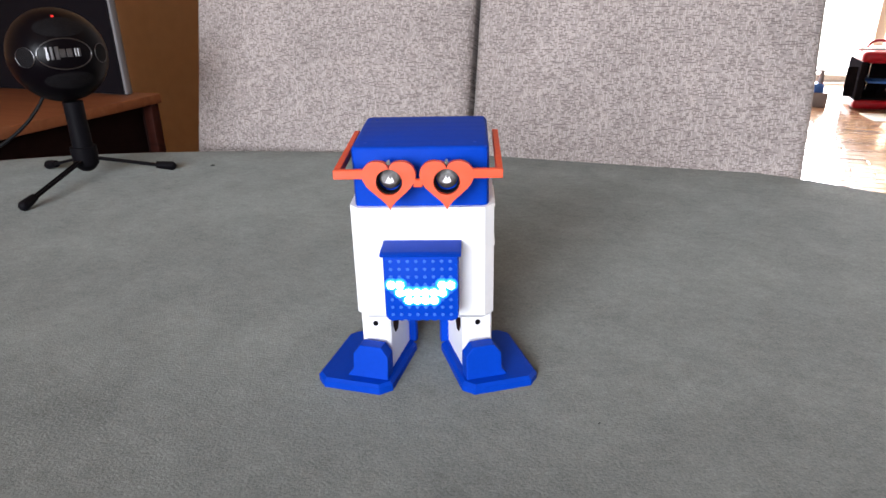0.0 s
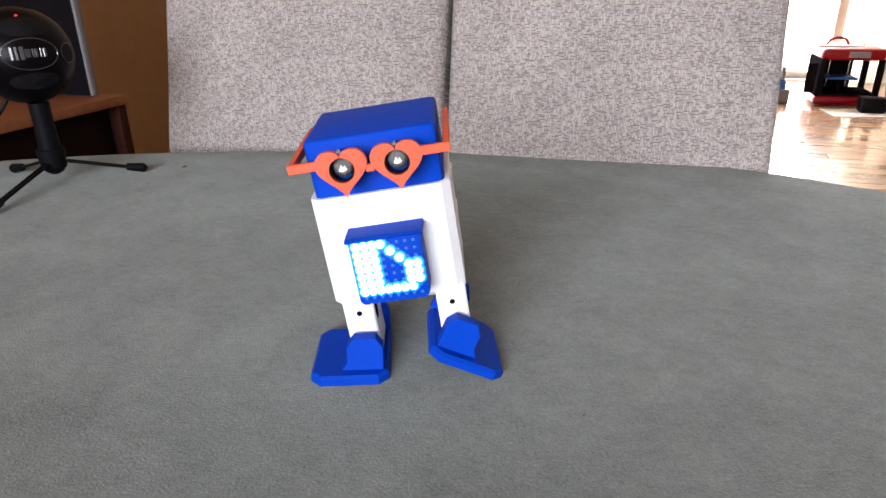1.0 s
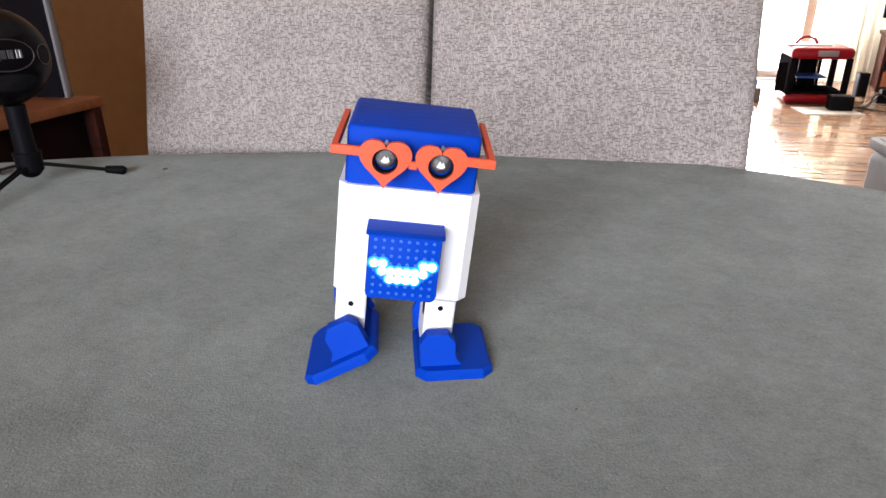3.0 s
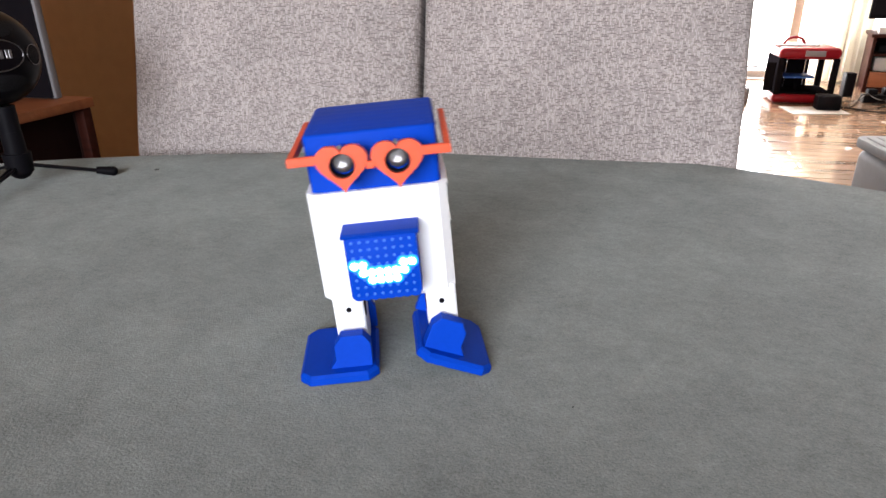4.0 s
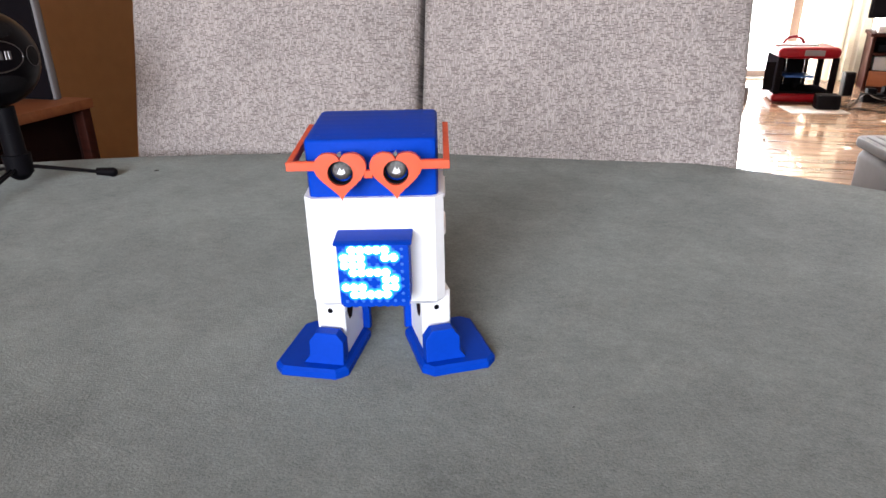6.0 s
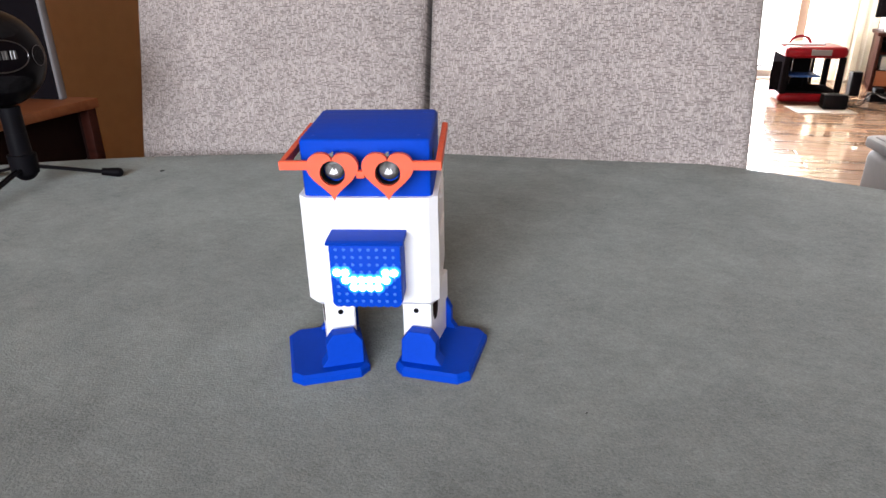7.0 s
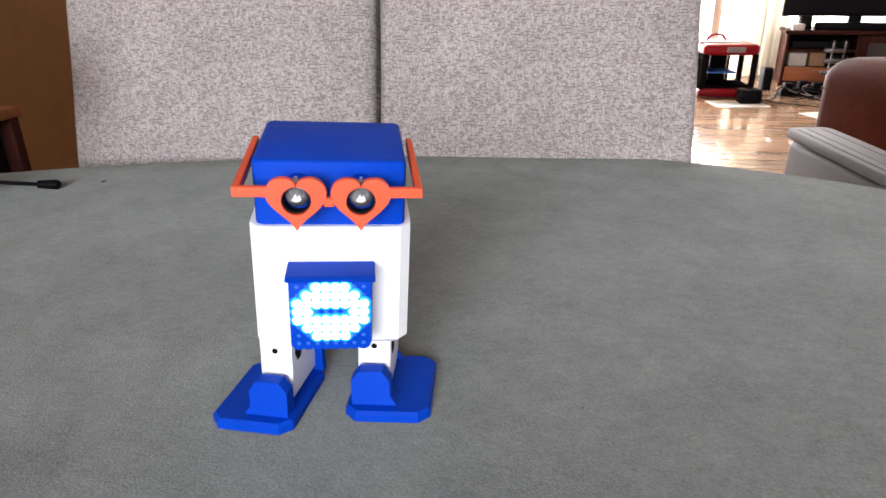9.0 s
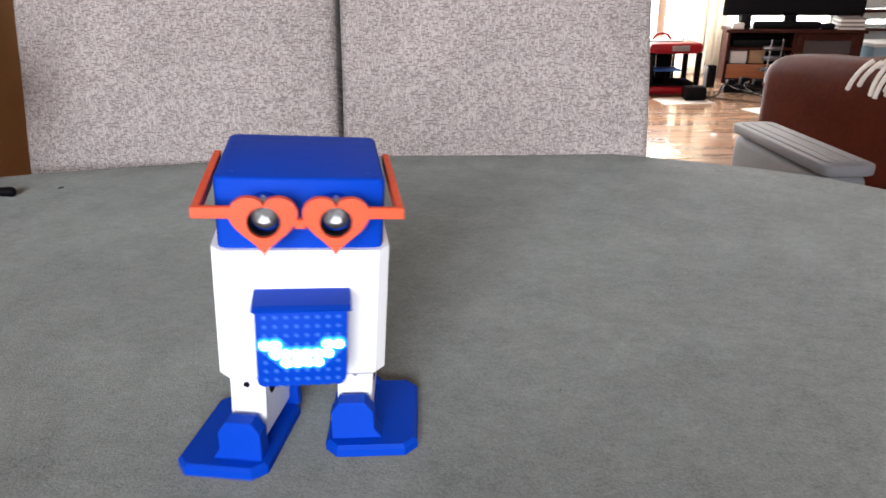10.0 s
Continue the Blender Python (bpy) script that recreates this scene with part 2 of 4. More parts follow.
def rod(bm, p, q, r0, r1=None, n=16):
    p, q = Vector(p), Vector(q)
    m = Matrix.Translation((p + q) / 2) @ (q - p).to_track_quat("Z", "Y").to_matrix().to_4x4()
    bmesh.ops.create_cone(bm, cap_ends=True, segments=n, radius1=r0, radius2=r0 if r1 is None else r1, depth=(q - p).length, matrix=m)
    return bm


def ball(bm, c, r, n=24, m=None):
    bmesh.ops.create_uvsphere(bm, u_segments=n, v_segments=n // 2, radius=r, matrix=Matrix.Translation(c) @ (m or Matrix()))
    return bm


def finish(bm, name, material, smooth=True):
    bmesh.ops.recalc_face_normals(bm, faces=bm.faces)
    data = bpy.data.meshes.new(name)
    bm.to_mesh(data)
    bm.free()
    for m in (material if isinstance(material, (list, tuple)) else [material]):
        data.materials.append(m)
    if smooth:
        data.polygons.foreach_set("use_smooth", [True] * len(data.polygons))
        data.set_sharp_from_angle(angle=radians(32))
    return data


def part(name, bm, material, parent, label="", m=None, smooth=True):
    ob = new(name, finish(bm, name, material, smooth))
    ob.parent = parent
    if m is not None:
        ob.matrix_basis = m
    return tagged(ob, label)


def thing(name, m, label, category, group="", kind=""):
    ob = new(name)
    ob.matrix_basis = m
    return tagged(ob, label, category, group, kind)


def single(name, bm, material, m, label, category, group="", kind="", smooth=True):
    ob = new(name, finish(bm, name, material, smooth))
    ob.matrix_basis = m
    return tagged(ob, label, category, group, kind)


def tube(points, r, name, material, parent=None, m=None):
    """A cable through some points."""
    cu = bpy.data.curves.new(name, "CURVE")
    cu.dimensions, cu.bevel_depth, cu.bevel_resolution = "3D", r, 3
    sp = cu.splines.new("NURBS")
    sp.points.add(len(points) - 1)
    for q, c in zip(sp.points, points):
        q.co = (*c, 1)
    sp.use_endpoint_u, sp.order_u, sp.resolution_u = True, 4, 8
    cu.materials.append(material)
    ob = new(name, cu)
    if parent:
        ob.parent = parent
    if m is not None:
        ob.matrix_basis = m
    return ob


def bm_new():
    return bmesh.new()

# ---------------------------------------------------------------- room shell
def wall(name, u0, u1, v0, v1, z0, z1, material, label):
    bm = bm_new()
    box(bm, u0, u1, v0, v1, z0, z1)
    return single(name, bm, material, ROOM, label, "wall", kind="structure", smooth=False)


def build_shell():
    bm = bm_new()
    box(bm, -2.7, 4.4, -2.2, 5.2, FLOOR - 0.12, FLOOR - 0.012)
    floor = single("floor", bm, OAK, ROOM, "honey oak floor of narrow glossy boards", "floor", kind="structure", smooth=False)
    bm = bm_new()
    box(bm, -2.7, 4.4, -2.2, 5.2, CEIL, CEIL + 0.1)
    single("ceiling", bm, TIMBER, ROOM, "plain pale timber ceiling", "ceiling", kind="structure", smooth=False)
    # behind the camera, with a window opening
    for k, (u0, u1, z0, z1) in enumerate(((-2.7, -0.9, FLOOR, CEIL), (0.66, 4.4, FLOOR, CEIL), (-0.9, 0.66, FLOOR, 0.14), (-0.9, 0.66, 1.18, CEIL))):
        wall("wall_south" if k == 0 else "wall_south_%d" % k, u0, u1, -2.12, -1.98, z0, z1, PLASTER, "plain pale painted wall round a window")
    wall("wall_west", -2.8, -2.66, -2.0, 1.76, FLOOR, CEIL, WALL, "plain ochre painted wall")
    wall("wall_east", 4.3, 4.4, -2.0, 5.1, FLOOR, CEIL, PLASTER, "plain pale painted wall")
    wall("wall_behind_sofa", -2.66, -0.12, 1.62, 1.76, FLOOR, CEIL, WALL, "ochre painted wall behind the sofa back")
    # garden wall with a wide glazed opening, then a pier, then a smaller window
    wall("wall_north_1", 1.42, 2.55, 5.1, 5.24, FLOOR, -0.15, PALE, "pale wall under the window behind the television")
    wall("wall_north_2", -2.8, -0.9, 5.1, 5.24, FLOOR, CEIL, PALE, "pale painted wall beside the glazed door")
    wall("wall_north_3", 2.55, 4.4, 5.1, 5.24, FLOOR, -0.15, PALE, "pale wall under the small window")
    wall("wall_north_4", -0.9, 4.4, 5.1, 5.24, 1.72, CEIL, PALE, "pale lintel over the windows")
    wall("wall_alcove", -2.8, -2.66, 1.76, 5.1, FLOOR, CEIL, PALE, "plain pale painted wall")
    bm = bm_new()
    box(bm, -3.5, 6.0, 6.2, 6.25, -1.2, 3.2)
    single("backdrop", bm, DAY, ROOM, "overexposed bright daylight outside the windows", "backdrop", kind="structure", smooth=False)
    bm = bm_new()
    for u in (-0.9, 0.24, 1.38):
        box(bm, u, u + 0.045, 5.12, 5.18, FLOOR, 1.72, 0.004)
    box(bm, -0.9, 1.42, 5.115, 5.185, FLOOR, FLOOR + 0.05, 0.004)
    single("window_1", bm, PAPER, ROOM, "white frame of a wide glazed garden door", "window", kind="structure")
    bm = bm_new()
    for u in (1.44, 2.05, 2.36, 3.4, 4.25):
        box(bm, u, u + 0.05, 5.12, 5.18, -0.15, 1.72, 0.004)
    for k in range(24):
        box(bm, 2.40, 4.25, 5.125, 5.133, -0.12 + 0.075 * k, -0.054 + 0.075 * k, 0.001)
    single("window_2", bm, PAPER, ROOM, "small window with white slatted blinds", "window", kind="structure")
    return floor


FLOOR_OB = build_shell()


# ---------------------------------------------------------------- sofa
def build_seat():
    """The seat cushion: one wide flat pad with a soft rolled edge, over a base to the floor."""
    sofa = thing("sofa", Matrix(), "wide grey-green velvet sofa with a soft rolled seat edge", "sofa")
    # outline of the top, from the far left corner round to the near side
    loop = [(-0.80, 0.30), (-0.70, 0.56), (-0.655, 0.72), (-0.57, 0.815), (-0.36, 0.853), (-0.10, 0.840), (0.163, 0.798),
            (0.347, 0.726), (0.459, 0.636), (0.539, 0.54), (0.585, 0.42), (0.62, 0.25), (0.64, 0.0), (0.64, -0.28), (0.58, -0.36),
            (0.0, -0.38), (-0.84, -0.38), (-0.90, -0.30)]
    pts, k = [], len(loop)
    for i in range(k):
        p0, p1, p2, p3 = (Vector(loop[(i + d) % k]) for d in (-1, 0, 1, 2))
        for s in range(6):
            t = s / 6
            pts.append(0.5 * ((2 * p1) + (p2 - p0) * t + (2 * p0 - 5 * p1 + 4 * p2 - p3) * t * t + (3 * p1 - p0 - 3 * p2 + p3) * t ** 3))
    cen = Vector((-0.2, 0.3))
    bm = bm_new()
    # rings: flat inside, rolling over the edge
    prof = [(0.0, 0.0)] + [(f, 0.0) for f in (0.15, 0.3, 0.45, 0.6, 0.72, 0.82)]
    rings = []
    for f, z in prof[1:]:
        rings.append([bm.verts.new((*(cen + (p - cen) * f), z)) for p in pts])
    for a in range(1, 10):
        ang = a / 9 * math.pi / 2
        r = 0.055
        ring = []
        for i, p in enumerate(pts):
            n = Vector((pts[(i + 1) % len(pts)].y - pts[i - 1].y, -(pts[(i + 1) % len(pts)].x - pts[i - 1].x))).normalized()
            if n.dot(p - cen) < 0:
                n = -n
            q = p - n * r * (1 - math.sin(ang))
            ring.append(bm.verts.new((q.x, q.y, -r * (1 - math.cos(ang)))))
        rings.append(ring)
    rings.append([bm.verts.new((v.co.x, v.co.y, -0.20)) for v in rings[-1]])
    mid = bm.verts.new((cen.x, cen.y, 0))
    L = len(pts)
    for i in range(L):
        bm.faces.new((mid, rings[0][i], rings[0][(i + 1) % L]))
    for a, b in zip(rings, rings[1:]):
        for i in range(L):
            bm.faces.new((a[i], b[i], b[(i + 1) % L], a[(i + 1) % L]))
    part("seat_pad", bm, VELVET, sofa)
    bm = bm_new()
    prism(bm, [tuple(cen + (p - cen) * 0.97) for p in pts[::3]], FLOOR, -0.19, "z")
    part("base", bm, VELVET, sofa)
    # Unseen board added behind the cushions to keep light out of their gap.
    bm = bm_new()
    box(bm, -0.385, 0.34, 0.19, 0.23, 0.0, 0.45, 0.01, 2)
    part("gap_backing", bm, VELVET, sofa, m=SOFA @ pose(0, 0, -0.035, -14, 0, 0))


def back_cushion(w, h, d):
    """A plump upright cushion; x across, z up, its front face at y = 0."""
    bm = bm_new()
    box(bm, -w / 2, w / 2, 0, d, 0, h, 0.011, 4)
    bmesh.ops.subdivide_edges(bm, edges=[e for e in bm.edges if e.calc_length() > 0.1], cuts=12, use_grid_fill=True)
    for v in bm.verts:
        a, b = max(0, 1 - (2 * v.co.x / w) ** 2), max(0, 1 - (2 * v.co.z / h - 1) ** 2)
        puff = 0.018 * (a * b) ** 0.5
        v.co.y += -puff if v.co.y < d / 2 else puff
        v.co += noise.noise_vector(v.co * 9) * 0.0015
    return bm


def build_back():
    for u0, u1 in ((-0.405, -0.0152), (-0.0098, 0.362)):
        w = u1 - u0
        cushion = thing("back_cushion", SOFA @ pose((u0 + u1) / 2, 0.0, -0.035, -14, 0, 0), "upright sofa back cushion in pale grey woven fabric", "cushion", "sofa back cushions")
        part("cover", back_cushion(w, 0.50, 0.16), WEAVE, cushion)


build_seat()
build_back()


# ---------------------------------------------------------------- the walking robot
# Built in millimetres round the upper front edge of its head; the base lies 125.7 mm below.
BASE = Matrix.Translation((0, -0.020, 0.1257)) @ Matrix.Diagonal((0.001, 0.001, 0.001, 1))
RISE = 0.0593


def in_robot(bm):
    bmesh.ops.transform(bm, matrix=BASE, verts=bm.verts)
    return bm


def in_face(bm):
    bmesh.ops.translate(bm, vec=(0, 1.8, -1.1), verts=bm.verts)
    return in_robot(bm)


def cut_rect(x0, x1, y0, y1, c):
    return [(x0 + c, y0), (x1 - c, y0), (x1, y0 + c), (x1, y1 - c), (x1 - c, y1), (x0 + c, y1), (x0, y1 - c), (x0, y0 + c)]


def round_rect(x0, x1, y0, y1, c, k=4):
    pts = []
    for cx, cy, a0 in ((x1 - c, y0 + c, -90), (x1 - c, y1 - c, 0), (x0 + c, y1 - c, 90), (x0 + c, y0 + c, 180)):
        for i in range(k + 1):
            a = radians(a0 + 90 * i / k)
            pts.append((cx + c * math.cos(a), cy + c * math.sin(a)))
    return pts


def heart_ring(bm, cx, cz, y0, y1, hole):
    k = 48
    rows = []
    for i in range(k):
        t = 2 * math.pi * i / k
        x = 0.765 * 16 * math.sin(t) ** 3
        z = 0.80 * (13 * math.cos(t) - 5 * math.cos(2 * t) - 2 * math.cos(3 * t) - math.cos(4 * t))
        if z > 0:
            z += 1.6 * math.exp(-(x / 3.0) ** 2)
        a = math.atan2(x, z)
        rows.append(((cx + x, cz + z), (cx + hole * math.sin(a), cz + hole * math.cos(a))))
    vs = [[bm.verts.new((p[0], y, p[1])) for y in (y0, y1) for p in pair] for pair in rows]
    for i in range(k):
        a, b = vs[i], vs[(i + 1) % k]
        for p, q in ((0, 1), (1, 3), (3, 2), (2, 0)):
            bm.faces.new((a[p], a[q], b[q], b[p]))


def diode_mesh():
    """A round diode cap: one face glows, ringed by painted bloom; the other is dark."""
    bm = bm_new()
    k = 14
    def ring(r, y):
        return [bm.verts.new((r * math.cos(2 * math.pi * i / k), y, r * math.sin(2 * math.pi * i / k))) for i in range(k)]
    prof = [(1.5, -0.95), (2.05, -0.80), (2.3, -0.55), (2.5, -0.22), (3.5, -0.12), (3.5, -0.06), (2.0, 0.02), (0.85, 0.04), (0.80, 0.28), (0.45, 0.36)]
    rings = [ring(r, y) for r, y in prof]
    bm.faces.new(rings[0])
    for j, (a, b) in enumerate(zip(rings, rings[1:])):
        for i in range(k):
            f = bm.faces.new((a[i], b[i], b[(i + 1) % k], a[(i + 1) % k]))
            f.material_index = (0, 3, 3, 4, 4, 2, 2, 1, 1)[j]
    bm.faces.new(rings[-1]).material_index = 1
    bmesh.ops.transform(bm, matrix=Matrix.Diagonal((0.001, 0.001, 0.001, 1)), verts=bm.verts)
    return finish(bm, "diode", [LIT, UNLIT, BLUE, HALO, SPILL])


def build_robot():
    robot = thing("toy_robot", Matrix(), "small walking toy robot, blue and white printed plastic, heart-shaped glasses", "robot")
    # head
    bm = bm_new()
    prism(bm, round_rect(-32.4, 32.4, 0, 58, 3.6, 2), -33, 0, "z")
    rim = [e for e in bm.edges if all(v.co.z > -0.1 for v in e.verts)]
    bmesh.ops.bevel(bm, geom=rim, offset=1.9, segments=3, profile=0.5, affect="EDGES")
    for v in bm.verts:
        v.co.z += RISE * v.co.y
        v.co.y += 0.05 * max(0, -v.co.z) * (1 - v.co.y / 58)
    head = part("head", in_robot(bm), BLUE, robot)
    bm = bm_new()
    box(bm, 32.0, 32.7, 8.5, 14.0, -17.5, -7.5, 0.2, 1)
    part("switch_slot", in_robot(bm), BLACK, head, "black switch opening in the head")
    bm = bm_new()
    rod(bm, (32.0, 24, -17.3), (32.6, 24, -17.3), 2.0)
    part("socket_hole", in_robot(bm), BLACK, head, "dark round socket hole")
    for x, y in ((-26, 8), (26, 8), (-26, 50), (26, 50)):
        bm = bm_new()
        rod(bm, (x, y, RISE * y - 0.2), (x, y, RISE * y + 0.12), 0.9, n=12)
        part("screw_hole", in_robot(bm), BLUE, head)
    # eyes: ultrasonic transducers
    for s in (-1, 1):
        bm = bm_new()
        k = 28
        prof = [(6.3, -7.0), (6.3, -13.6), (6.2, -14.2), (5.4, -14.2), (5.2, -11.0)]
        rings = [[bm.verts.new((s * 13 + r * math.cos(2 * math.pi * i / k), y, -11.4 + r * math.sin(2 * math.pi * i / k))) for i in range(k)] for r, y in prof]
        for a, b in zip(rings, rings[1:]):
            for i in range(k):
                bm.faces.new((a[i], b[i], b[(i + 1) % k], a[(i + 1) % k]))
        eye = part("eye", in_face(bm), BLACK, robot, "black ultrasonic transducer with a metal mesh front")
        bm = bm_new()
        rod(bm, (s * 13, -7.5, -11.4), (s * 13, 1.5, -11.4), 6.8, 7.4, 28)
        part("eye_socket", in_face(bm), BLUE, head, "blue printed collar round the eye")
        bm = bm_new()
        ball(bm, (s * 13, -10.6, -10.9), 4.8, 24, Matrix.Diagonal((1, 0.5, 1, 1)))
        part("mesh_front", in_face(bm), MESH, eye, "silver metal mesh")
        # Irregular white chip that paints in the window's reflection on the mesh.
        bm = bm_new()
        prism(bm, [(s * 13 - 2.0, -12.2), (s * 13 + 0.2, -12.7), (s * 13 + 2.0, -11.9), (s * 13 + 1.1, -9.6), (s * 13 + 0.4, -10.9), (s * 13 - 0.5, -9.3)], -13.6, -12.8, "y")
        part("mesh_glint", in_face(bm), WHITE, eye, "white chip painted as the window's glint")
        bm = bm_new()
        rod(bm, (s * 13, -15.2, -2.6), (s * 13, -13.0, -2.6), 1.0, n=12)
        part("solder_pin", in_face(bm), CHROME, eye)
    # glasses
    glasses = None
    for s in (-1, 1):
        bm = bm_new()
        heart_ring(bm, s * 13, -11.4, -16.2, -13.0, 6.0)
        rim = part("heart_rim", in_face(bm), ORANGE, robot, "orange-red heart-shaped glasses rim")
        bm = bm_new()
        box(bm, min(s * 23.5, s * 38.2), max(s * 23.5, s * 38.2), -16.0, -13.2, -9.9, -5.6, 0.3, 1)
        box(bm, min(s * 35.2, s * 38.2), max(s * 35.2, s * 38.2), -13.4, 47, -9.9, -5.7, 0.3, 1)
        for v in bm.verts:
            if v.co.y > -10:
                v.co.z += 0.075 * (v.co.y + 13)
        part("temple_arm", in_face(bm), ORANGE, rim, "orange-red temple arm")
        glasses = rim
    bm = bm_new()
    box(bm, -2.0, 2.0, -15.9, -13.3, -13.9, -10.2, 0.3, 1)
    part("bridge", in_face(bm), ORANGE, glasses, "orange-red bridge")
    # body
    bm = bm_new()
    prism(bm, cut_rect(-35.0, 35.0, -1, 60, 4.5), -90.2, -29, "z")
    low = [e for e in bm.edges if all(v.co.z < -88 for v in e.verts)]
    bmesh.ops.bevel(bm, geom=low, offset=3.2, segments=1, affect="EDGES")
    for v in bm.verts:
        v.co.z += RISE * v.co.y * (0.9 if v.co.z > -60 else 0.6)
    body = part("body", in_robot(bm), WHITE, robot, "white printed plastic body")
    for s in (-1, 1):
        for z in (-33.5, -54.5):
            bm = bm_new()
            box(bm, min(s * 34.0, s * 36.0), max(s * 34.0, s * 36.0), 16, 42, z - 1.4, z + 1.4, 0.6, 1)
            for v in bm.verts:
                v.co.z += RISE * (v.co.y - 20)
            part("side_ridge", in_robot(bm), WHITE, body)
    # mouth
    bm = bm_new()
    box(bm, -17.8, 17.8, -17.2, 0, -80.0, -47.4, 1.4, 2)
    mouth = part("mouth_panel", in_robot(bm), BLUE, robot, "blue printed display box with a grid of diodes")
    bm = bm_new()
    prism(bm, [(0, -45.7), (-7.0, -45.7), (-14.5, -45.8), (-16.9, -46.2), (-18.0, -46.8), (-17.3, -47.9), (0, -49.0)], -19.1, 19.1, "x", 0.5)
    part("mouth_ledge", in_robot(bm), BLUE, mouth)
    cap = diode_mesh()
    diodes = []
    for r in range(8):
        for c in range(8):
            ob = new("diode", cap)
            ob.parent = mouth
            at = BASE @ Vector((-14.1 + 4.02 * c, -17.15, -50.0 - 4.0 * r))
            ob.matrix_basis = Matrix.Translation(at)
            diodes.append(ob)
    # legs, each turning on an upright axis, and feet
    legs, feet = [], []
    for s in (-1, 1):
        bm = bm_new()
        prism(bm, cut_rect(-8.0, 8.0, -16.5, 19, 1.0), -10, 26, "z", 0.5)
        bmesh.ops.transform(bm, matrix=Matrix.Diagonal((0.001, 0.001, 0.001, 1)), verts=bm.verts)
        leg = part("leg", bm, WHITE, robot, "white printed leg bracket")
        bm = bm_new()
        rod(bm, (0, -16.9, 16.6), (0, -16.2, 16.6), 1.45)
        bmesh.ops.transform(bm, matrix=Matrix.Diagonal((0.001, 0.001, 0.001, 1)), verts=bm.verts)
        part("screw_hole", bm, BLACK, leg, "small dark screw hole")
        for side in (-1, 1):
            bm = bm_new()
            prism(bm, [(-12, 24), (-12, 13), (-9.5, 8.5), (-6, 8.5), (-3.5, 13), (-3.5, 24)], side * 7.6, side * 8.4, "x", 0.2)
            bmesh.ops.transform(bm, matrix=Matrix.Diagonal((0.001, 0.001, 0.001, 1)), verts=bm.verts)
            part("servo_opening", bm, DARK, leg, "dark opening that shows the red-brown servo")
        bm = bm_new()
        x0, x1 = sorted((-12.5 * s, 29.0 * s))
        prism(bm, cut_rect(x0, x1, -35, 18, 5.5), 0, 5.2, "z")
        top = [e for e in bm.edges if all(v.co.z > 5 for v in e.verts)]
        bmesh.ops.bevel(bm, geom=top, offset=1.6, segments=1, affect="EDGES")
        outline = [(-9.6 * s, 4.8), (-9.6 * s, 17.8), (-5.8 * s, 22.8), (5.8 * s, 22.8), (9.6 * s, 17.8), (9.6 * s, 9.5), (13.0 * s, 4.8)]
        prism(bm, outline, -28.5, -19.5, "y", 0.5)
        prism(bm, [(p[0] - 2.5 * s, p[1] * (1.12 if p[1] > 20 else 1)) for p in outline], 13, 17.5, "y", 0.5)
        for v in bm.verts:
            if v.co.y < -25 and 5.5 < v.co.z:
                v.co.y += 0.10 * (v.co.z - 4.8)
        bmesh.ops.transform(bm, matrix=Matrix.Diagonal((0.001, 0.001, 0.001, 1)), verts=bm.verts)
        foot = part("foot", bm, BLUE, robot, "blue printed foot plate with an upright ankle bracket", smooth=False)
        legs.append(leg)
        feet.append(foot)
    return robot, legs, feet, diodes


ROBOT, LEGS, FEET, DIODES = build_robot()


